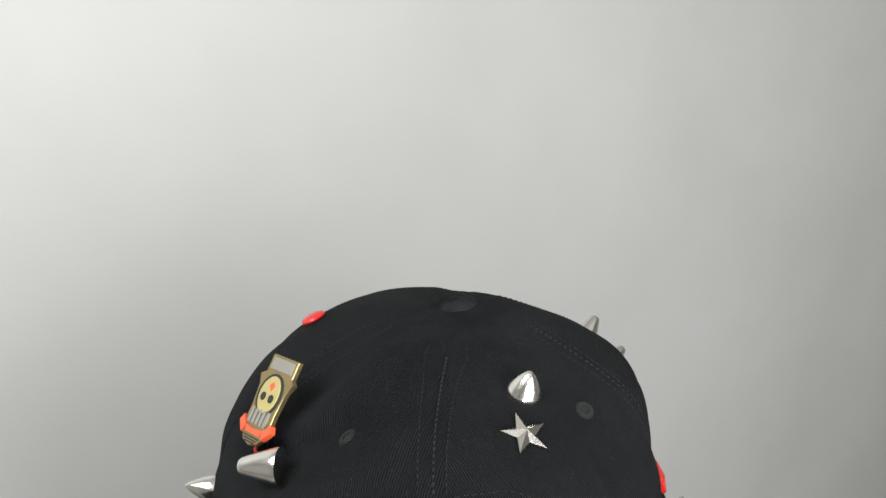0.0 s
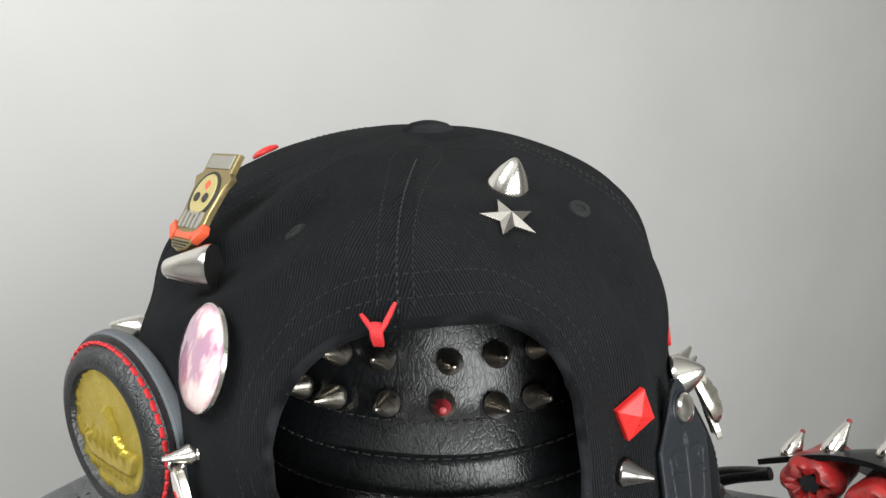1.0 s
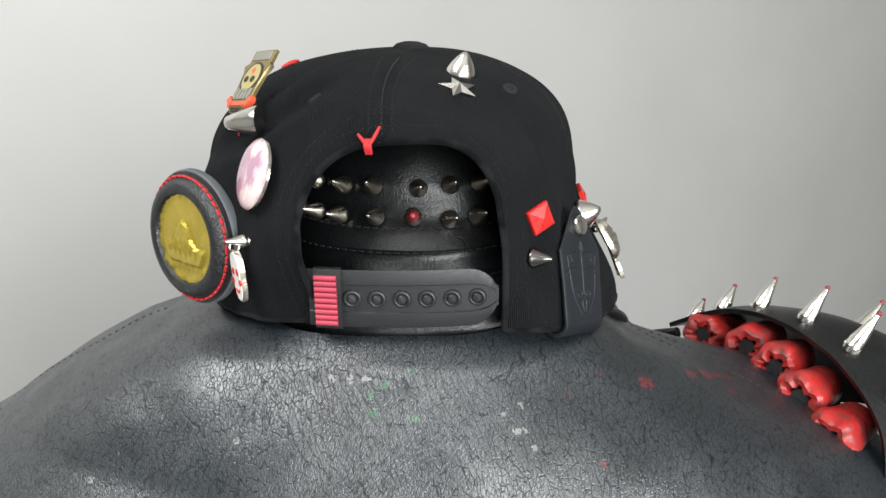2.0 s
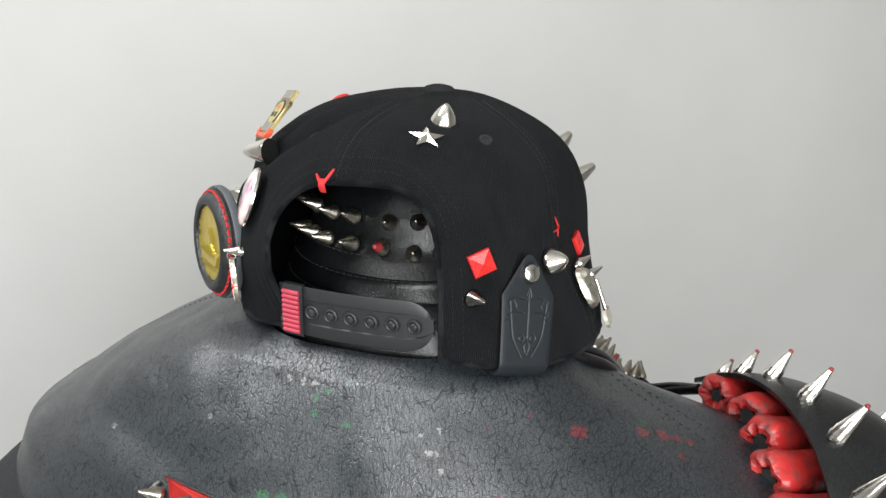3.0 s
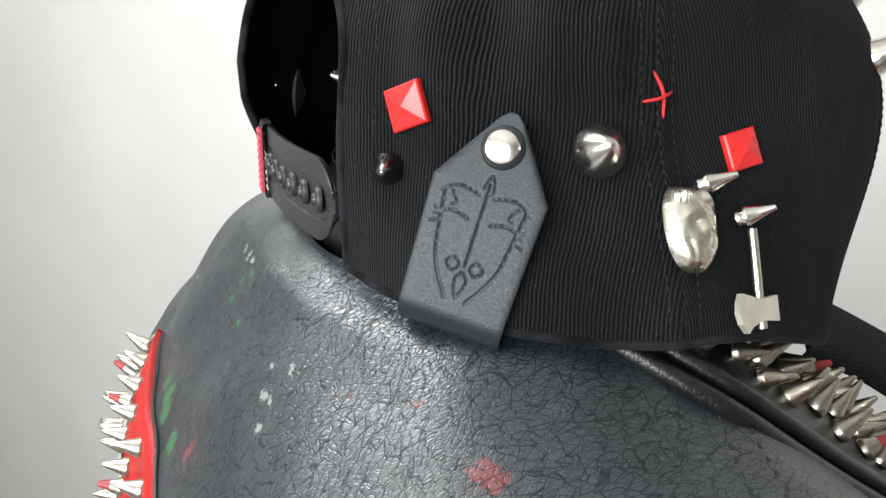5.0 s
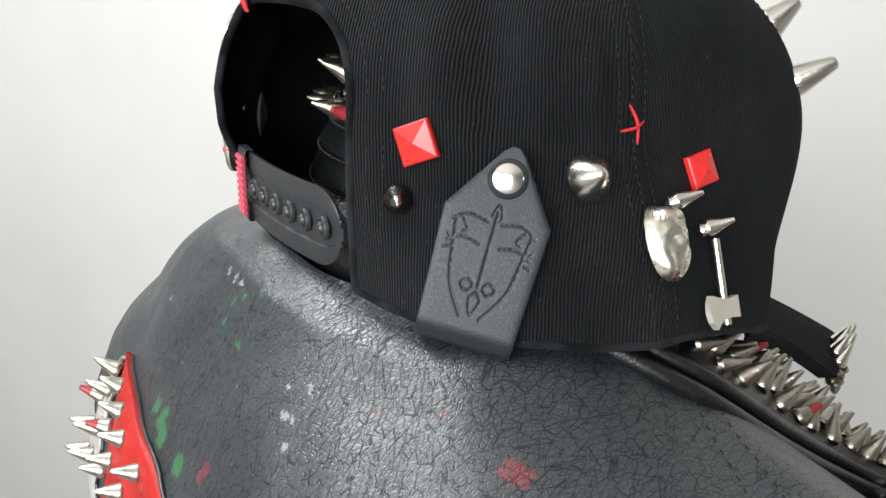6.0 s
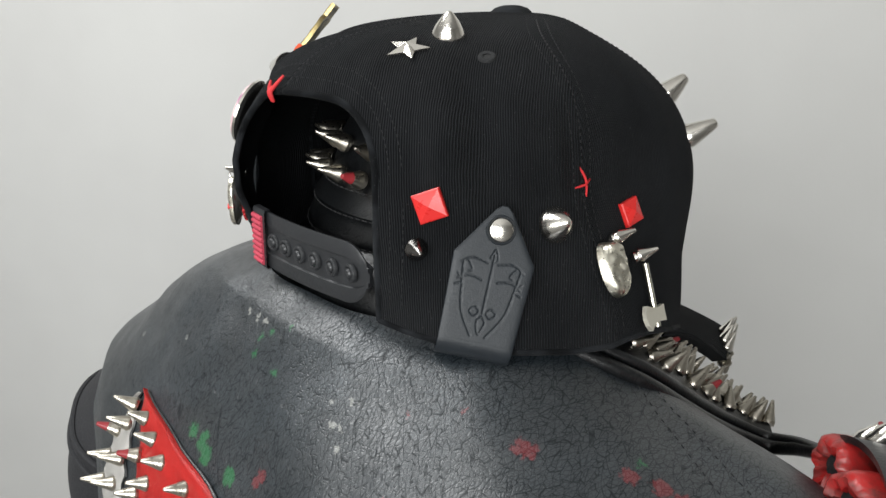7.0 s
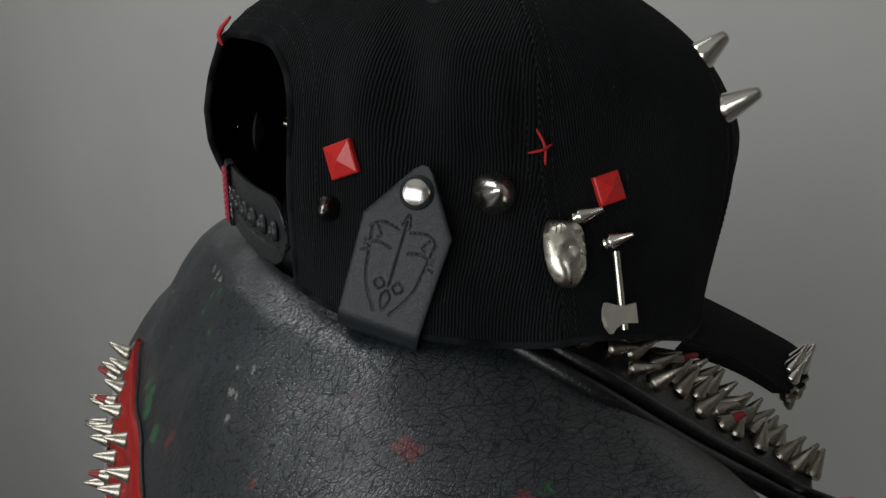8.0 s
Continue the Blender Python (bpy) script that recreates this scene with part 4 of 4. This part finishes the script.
thread_on_cap(0.0805, -0.011, 0.5598, [[(-0.0018, 0.0075, 0), (0.0002, 0.004, 0.0006), (0.0014, 0, 0.0008), (0.0016, -0.0065, 0)], [(-0.0052, -0.0008, 0), (0, 0.0, 0.0014), (0.0046, 0.0016, 0)]], "cross_stitch", "red thread cross stitched into the cap", 0.00055)
thread_on_cap(-0.0880, -0.0440, 0.5950, [[(0.0004, 0.004, 0), (0.0, 0.0, 0.0009), (-0.0008, -0.0045, 0)], [(-0.0014, 0.0012, 0), (0.0, 0.0, 0.0011), (0.0016, -0.0008, 0)]], "cross_stitch", "short red thread stitch below the enamel pin", 0.0005)
v_m = thing("thread_knot", on_cap(-0.0135, -0.1010, 0.5960, 0.0012), "red thread knot with loose ends over the opening", "thread")
part("loop", blob_of([thread_bm([(-0.001 + 0.0007 * k, -0.0035, -0.002), (-0.0012 + 0.0007 * k, -0.001, 0.0012), (-0.0014 + 0.0006 * k, 0.002, 0.001)], 0.0008) for k in range(4)]), RED_THREAD, v_m)
part("thread_end", thread_bm([(0.0, -0.002, 0.001), (0.0022, 0.002, 0.0018), (0.0042, 0.0075, 0.0016)], 0.0008), RED_THREAD, v_m)
part("thread_end", thread_bm([(0.0, -0.002, 0.001), (-0.0022, 0.001, 0.0016), (-0.0048, 0.0040, 0.0014)], 0.0008), RED_THREAD, v_m)

# leather tag that folds under the cap's edge, pressed with a plain line emblem
TANG, OUT = Vector((0.643, 0.766, 0)), Vector((0.766, -0.643, 0))
rivet_p = cap_near(0.0775, -0.0560, 0.5495, 0.0)[0]
tag_up = (TANG * 0.011 - OUT * 0.0145 + Vector((0, 0, 0.047))).normalized()
tag_m = frame_at(rivet_p + OUT * 0.0062, (OUT + Vector((0, 0, 0.31))).normalized(), tag_up)
tag = thing("leather_tag", tag_m, "dark grey leather tag with pressed line emblem, riveted on", "tag")


def tag_width(s):
    """Half the tag's width at s metres below its tip."""
    return interp(s, [0, 0.002, 0.005, 0.021, 0.04, 0.075], [0.0012, 0.0035, 0.0055, 0.0162, 0.0155, 0.0145])


def stroke(points, r):
    return np.array([(p.x, p.y, r) for p in smooth_line([(x, y, 0) for x, y in points], 70)])


# a plain emblem of pressed lines: a shaft between two mirrored curved frames
STROKES = [stroke([(0.0, -0.010), (0.0, -0.033)], 0.0007), stroke([(-0.0014, -0.0115), (0.0, -0.0078), (0.0014, -0.0115), (0.0, -0.0130)], 0.0005),
           stroke([(0.0, -0.0345), (-0.0016, -0.037), (0.0, -0.0415), (0.0016, -0.037), (0.0, -0.0345)], 0.0005)]
for sg in (-1, 1):
    STROKES += [stroke([(sg * 0.0125, -0.015), (sg * 0.008, -0.0125), (sg * 0.002, -0.0135)], 0.0005), stroke([(sg * 0.0115, -0.0145), (sg * 0.0105, -0.022), (sg * 0.0085, -0.033), (sg * 0.003, -0.0425)], 0.0007),
                stroke([(sg * 0.0125, -0.0215), (sg * 0.008, -0.0195), (sg * 0.003, -0.0205)], 0.0005), stroke([(sg * 0.0128, -0.0195), (sg * 0.0105, -0.0225), (sg * 0.0132, -0.0240)], 0.0005),
                stroke([(sg * 0.0095, -0.014), (sg * 0.0075, -0.017), (sg * 0.0088, -0.018)], 0.0005),
                stroke([(sg * 0.0014, -0.033), (sg * 0.0032, -0.0312), (sg * 0.0052, -0.033), (sg * 0.0032, -0.0348), (sg * 0.0014, -0.033)], 0.0005)]
STROKE_PTS = np.concatenate(STROKES)


def pressed(x, y):
    """How deep the emblem is pressed at a place on the tag."""
    d = np.hypot(STROKE_PTS[:, 0] - x, STROKE_PTS[:, 1] - y) / STROKE_PTS[:, 2]
    return 0.00034 * math.exp(-(1.9 * float(d.min())) ** 2)


tag_rows = []
for i in range(230):
    s = 0.088 * i / 229
    flat = 0.0545
    if s < flat:
        y, zz = 0.0095 - s, 0.0006 * math.sin(s * 60)
    else:
        ang = min((s - flat) / 0.0075, math.pi)
        y, zz = 0.0095 - flat - 0.0075 * math.sin(ang), -0.0075 * (1 - math.cos(ang))
        y += max(0.0, s - flat - 0.0075 * math.pi)
    w = tag_width(s)
    tag_rows.append([Vector((w * t, y, zz - 0.0005 * abs(t) ** 14 - (pressed(w * t, y) if 0.014 < s < 0.054 else 0))) for t in (-1 + 2 * k / 96 for k in range(97))])
tag_bm = grid_mesh(tag_rows)
bmesh.ops.recalc_face_normals(tag_bm, faces=tag_bm.faces)
strip = part("tag_strip", tag_bm, SMOOTH_LEATHER, tag)
tag_thick = strip.modifiers.new("thickness", "SOLIDIFY")
tag_thick.thickness, tag_thick.offset = 0.0024, -1
part("rivet", lathe([(0, -0.006), (0.002, -0.006), (0.002, 0.0), (0.0049, 0.0), (0.0050, 0.0008), (0.0044, 0.0019), (0.0025, 0.0026), (0, 0.0028)], 36), NICKEL, tag, "domed silver rivet", pose(0, 0, 0.0008))
part("rivet_ring", lathe([(0.0048, 0.0), (0.0056, 0.0004), (0.0060, 0.0), (0.0060, -0.001), (0.0048, -0.001)], 36), SMOOTH_LEATHER, tag, "", pose(0, 0, 0.0005))


def link_spike(m, name, label, length=0.0085, r=0.0031):
    """A small pointed ball stud from which a charm hangs."""
    ob = thing(name, m, label, "stud", "small spike studs that hold charms")
    part("cone", spike_bm(r, length), NICKEL, ob)
    part("base_bead", lathe([(0, -0.0042), (0.0016, -0.0038), (0.0026, -0.0022), (0.0024, -0.0008), (0.0014, 0), (0, 0)], 20), NICKEL, ob)
    return ob


# pendant head reduced to a plain oval relief
def pendant_bm():
    rows = []
    for j in range(33):
        v = j / 32
        y = 0.0115 - 0.023 * v
        w = 0.0080 * max(0.0, 1 - abs(2 * v - 0.92) ** 2.5 / 1.3) ** 0.5 * (1 - 0.12 * v)
        row = []
        for k in range(25):
            t = -1 + 2 * k / 24
            z = 0.0048 * max(0.0, 1 - t * t) ** 0.5 * (1 - abs(2 * v - 1) ** 4) ** 0.5
            z += 0.0012 * bell(t - 0.15, 0.16) * bell(v - 0.55, 0.11) - 0.0008 * (bell(t - 0.5, 0.16) + bell(t + 0.22, 0.18)) * bell(v - 0.45, 0.06)
            z += 0.0006 * bell(v - 0.34, 0.05) * bell(t - 0.1, 0.6) - 0.0007 * bell(v - 0.78, 0.025) * bell(t - 0.15, 0.35)
            z += 0.0003 * math.sin(t * 40) * bell(v - 0.12, 0.1) + 0.0005 * noise.noise(Vector((t * 3, v * 5, 2)))
            row.append(Vector((w * t, y, max(z, 0.0))))
        rows.append(row)
    bm = grid_mesh(rows)
    bmesh.ops.recalc_face_normals(bm, faces=bm.faces)
    bmesh.ops.solidify(bm, geom=bm.faces, thickness=0.0015)
    return bm


solo("pendant", moved(pendant_bm(), Matrix.Diagonal((0.93, 0.92, 1.0, 1.0))), PEWTER, on_cap(0.1010, -0.0135, 0.5265, 0.003, -9), "bright pewter oval relief pendant hanging on the cap", "charm")
link_spike(on_cap(0.0975, -0.003, 0.5385, 0.0035, 0, (0.0, 1.0, 0.15)), "spike_stud", "small silver spike stud that holds the pendant")
axe = thing("axe_charm", on_cap(0.1110, 0.0055, 0.5130, 0.0045, -4), "small flat silver axe charm hanging on the cap", "charm")
part("handle", tube([(0.0005, 0.0145, 0.0006), (0.0002, 0.0, 0.0008), (0.0, -0.0105, 0.0006)], 0.0013, 12), PEWTER, axe)
part("blade", slab([(-0.0070, -0.0030), (-0.0082, -0.0055), (-0.0086, -0.0085), (-0.0078, -0.0115), (-0.0060, -0.0140), (-0.0045, -0.0125), (-0.0022, -0.0114), (0.0010, -0.0110), (0.0057, -0.0115), (0.0057, -0.0043), (0.0013, -0.0049), (-0.0020, -0.0046), (-0.0045, -0.0038)], 0.0022), SATIN, axe, "", None, True, 20)
part("pommel", lathe([(0, 0), (0.0014, 0), (0.0014, 0.002), (0, 0.0022)], 12), PEWTER, axe, "", pose(0.0004, -0.0112, 0.0006, 90))
link_spike(on_cap(0.1000, 0.0075, 0.5280, 0.0035, 0, (0.1, 0.9, 0.25)), "spike_stud", "small silver spike stud that holds the axe charm")


# round medallion: padded leather, red stitching, embossed gold foil
med = thing("medallion", frame_at((-0.1050, -0.0570, 0.5427), (-0.602, -0.79, 0.06)), "round black leather medallion with gold embossed coin", "medallion")
part("backing", lathe([(0, -0.003), (0.0325, -0.003), (0.0335, -0.0015), (0.0333, 0.0015), (0.0318, 0.0026), (0, 0.0026)], 64), EDGE, med, "raw edged leather disc")
part("padding", lathe([(0.0215, 0.0062), (0.0225, 0.0082), (0.0250, 0.0090), (0.0278, 0.0080), (0.0296, 0.0052), (0.0308, 0.0034), (0.0325, 0.0030), (0.0325, 0.0010), (0.0215, 0.0010)], 64), PATCH_LEATHER, med)
ring_line = [(Vector((0.0303 * math.cos(t), 0.0303 * math.sin(t), 0.0046)), Vector((math.cos(t) * 0.5, math.sin(t) * 0.5, 0.86))) for t in (2 * math.pi * k / 90 for k in range(91))]
tagged(part("stitching", stitch_mesh([ring_line], 0.0036, 0.0008, 0.0013, 0.0004), RED_THREAD, med, "red thread stitching"), kind="stuff")


def coin_bm():
    rows = []
    for j in range(25):
        r = 0.0220 * j / 24 + 1e-5
        row = []
        for k in range(96):
            t = 2 * math.pi * k / 96
            x, y = r * math.cos(t), r * math.sin(t)
            z = 0.0064
            if r > 0.0195:
                z += 0.0005 * (1 if math.sin(t * 48) > 0 else 0)
            peak = 0.013 * bell(x + 0.001, 0.006) - 0.004
            z += 0.0014 * (1 if -0.012 < y < peak else 0) * (1 if r < 0.017 else 0)
            z += 0.0011 * max(0, math.sin(x * 1500)) * bell(y + 0.004, 0.003) * (1 if r < 0.013 else 0)
            z += 0.0009 * max(0, math.sin(x * 1700)) * bell(y + 0.0145, 0.0016)
            row.append((x, y, z))
        rows.append(row)
    return grid_mesh(rows, True)


part("coin", coin_bm(), GOLD, med, "embossed gold foil coin", sharp=60)

# pink button badge
badge = thing("button_badge", frame_at((-0.0675, -0.0810, 0.5790), (-0.78, -0.52, 0.34), Vector((0, 0, 1)), -8), "round glossy pink button badge with printed clouds", "badge")
part("face", lathe([(0.0158, -0.0005), (0.0160, 0.0006), (0.0152, 0.0018), (0.0125, 0.0032), (0.008, 0.0042), (0, 0.0047)], 64), PINK, badge)
part("rim", lathe([(0, -0.002), (0.0150, -0.002), (0.0163, -0.0008), (0.0163, 0.0004), (0.0158, 0.0006), (0, 0.0003)], 64), NICKEL, badge, "silver metal rim")

# enamel pin: a plain mask-like plate with a name bar
pin = thing("enamel_pin", frame_at((-0.0774, -0.0342, 0.6136), (-0.5625, -0.5247, 0.614), Vector((0.373, 0.508, 0.776))) @ Matrix.Diagonal((1.12, 0.92, 1.0, 1.0)), "brass enamel pin with khaki oval and orange splashes", "pin")
outline = [(-0.0075, 0.0205), (0.0085, 0.0205), (0.0085, 0.0125), (0.0105, 0.0105), (0.0085, 0.006), (0.0075, -0.004), (0.0078, -0.0135), (0.0045, -0.0185), (0.0, -0.0200), (-0.0045, -0.0185), (-0.0078, -0.0135), (-0.0075, -0.004), (-0.0085, 0.006), (-0.0105, 0.0105), (-0.0075, 0.0125)]
part("plate", slab(outline, 0.0022, 0.0004), BRASS, pin, "", None, True, 20)
part("name_bar", slab([(-0.0062, 0.0138), (0.0072, 0.0138), (0.0072, 0.0193), (-0.0062, 0.0193)], 0.0026, 0.0002), GREY_ENAMEL, pin, "", None, True, 20)
oval = [(0.0058 * math.cos(2 * math.pi * k / 28), 0.003 + 0.0085 * math.sin(2 * math.pi * k / 28)) for k in range(28)]
part("dark_field", slab([(x * 1.22, 0.003 + (y - 0.003) * 1.12) for x, y in oval], 0.0025, 0.0001), INK, pin, "black enamel ground", None, True, 30)
part("oval", slab(oval, 0.0028, 0.0004), KHAKI, pin, "", None, True, 30)
for sx in (-1, 1):
    part("dark_spot", slab([(sx * 0.0024 + 0.0014 * math.cos(2 * math.pi * k / 14), 0.0015 + 0.0019 * math.sin(2 * math.pi * k / 14)) for k in range(14)], 0.0031), INK, pin, "black enamel spot")
    part("splash", slab([(sx * 0.0050, -0.0125), (sx * 0.0085, -0.0085), (sx * 0.0098, -0.0115), (sx * 0.0065, -0.0160)], 0.0030, 0.0003), ORANGE, pin, "orange enamel splash")
part("splash", slab([(-0.0045, -0.0150), (0.0045, -0.0150), (0.0052, -0.0120), (0.0, -0.0128), (-0.0052, -0.0120)], 0.0029, 0.0003), ORANGE, pin, "orange enamel splash")
part("splash", slab([(-0.0012, 0.0068), (0.0008, 0.0045), (0.0018, 0.0072), (0.0002, 0.0088)], 0.0031, 0.0002), ORANGE, pin, "orange enamel splash")
for k in range(5):
    x = -0.0048 + 0.0024 * k
    part("bar", slab([(x - 0.0008, -0.0108), (x + 0.0008, -0.0108), (x + 0.0007, -0.0040), (x - 0.0007, -0.0040)], 0.0029, 0.0002), GREY_ENAMEL, pin)
for k in range(3):
    part("line", slab([(-0.0048 + 0.001 * k, -0.0160 - 0.0011 * k), (0.0048 - 0.001 * k, -0.0160 - 0.0011 * k), (0.0046 - 0.001 * k, -0.0165 - 0.0011 * k), (-0.0046 + 0.001 * k, -0.0165 - 0.0011 * k)], 0.0026), INK, pin)

# white enamel charm with red spots, on its own spike
charm = thing("enamel_charm", frame_at((-0.0753, -0.0870, 0.5335), (-0.80, -0.58, -0.05), Vector((0, 0, 1)), 6), "white enamel oval charm with red spots", "charm")
ch = [(0.0066 * math.cos(t) * (1 - 0.12 * math.cos(2 * t)) * (1.0 if math.sin(t) > 0 else 0.9), 0.0125 * math.sin(t)) for t in (2 * math.pi * k / 36 for k in range(36))]
part("plate", slab(ch, 0.0024, 0.0005), PEWTER, charm)
part("enamel", slab([(x * 0.9, y * 0.94) for x, y in ch], 0.0027, 0.0003), WHITE, charm)
for x, y, r in ((-0.0024, 0.0022, 0.0013), (0.0024, 0.0022, 0.0013), (-0.0040, -0.0025, 0.0012), (0.0040, -0.0025, 0.0012)):
    part("red_spot", slab([(x + r * math.cos(2 * math.pi * k / 16), y + 1.3 * r * math.sin(2 * math.pi * k / 16)) for k in range(16)], 0.0030), RED, charm, "red enamel spot")
part("red_stroke", tube(smooth_line([(-0.0022, -0.0062, 0.0027), (0.0, -0.0076, 0.0027), (0.0022, -0.0062, 0.0027)], 6), 0.0006, 8), RED, charm)
part("ring", tube([(0.0, 0.0135 + 0.0022 * math.cos(2 * math.pi * k / 20), 0.0010 + 0.0022 * math.sin(2 * math.pi * k / 20)) for k in range(21)], 0.0005, 8), NICKEL, charm)
link_spike(frame_at((-0.0735, -0.0850, 0.5492), (-0.80, -0.50, 0.10)), "spike_stud", "small silver spike stud that holds the enamel charm")
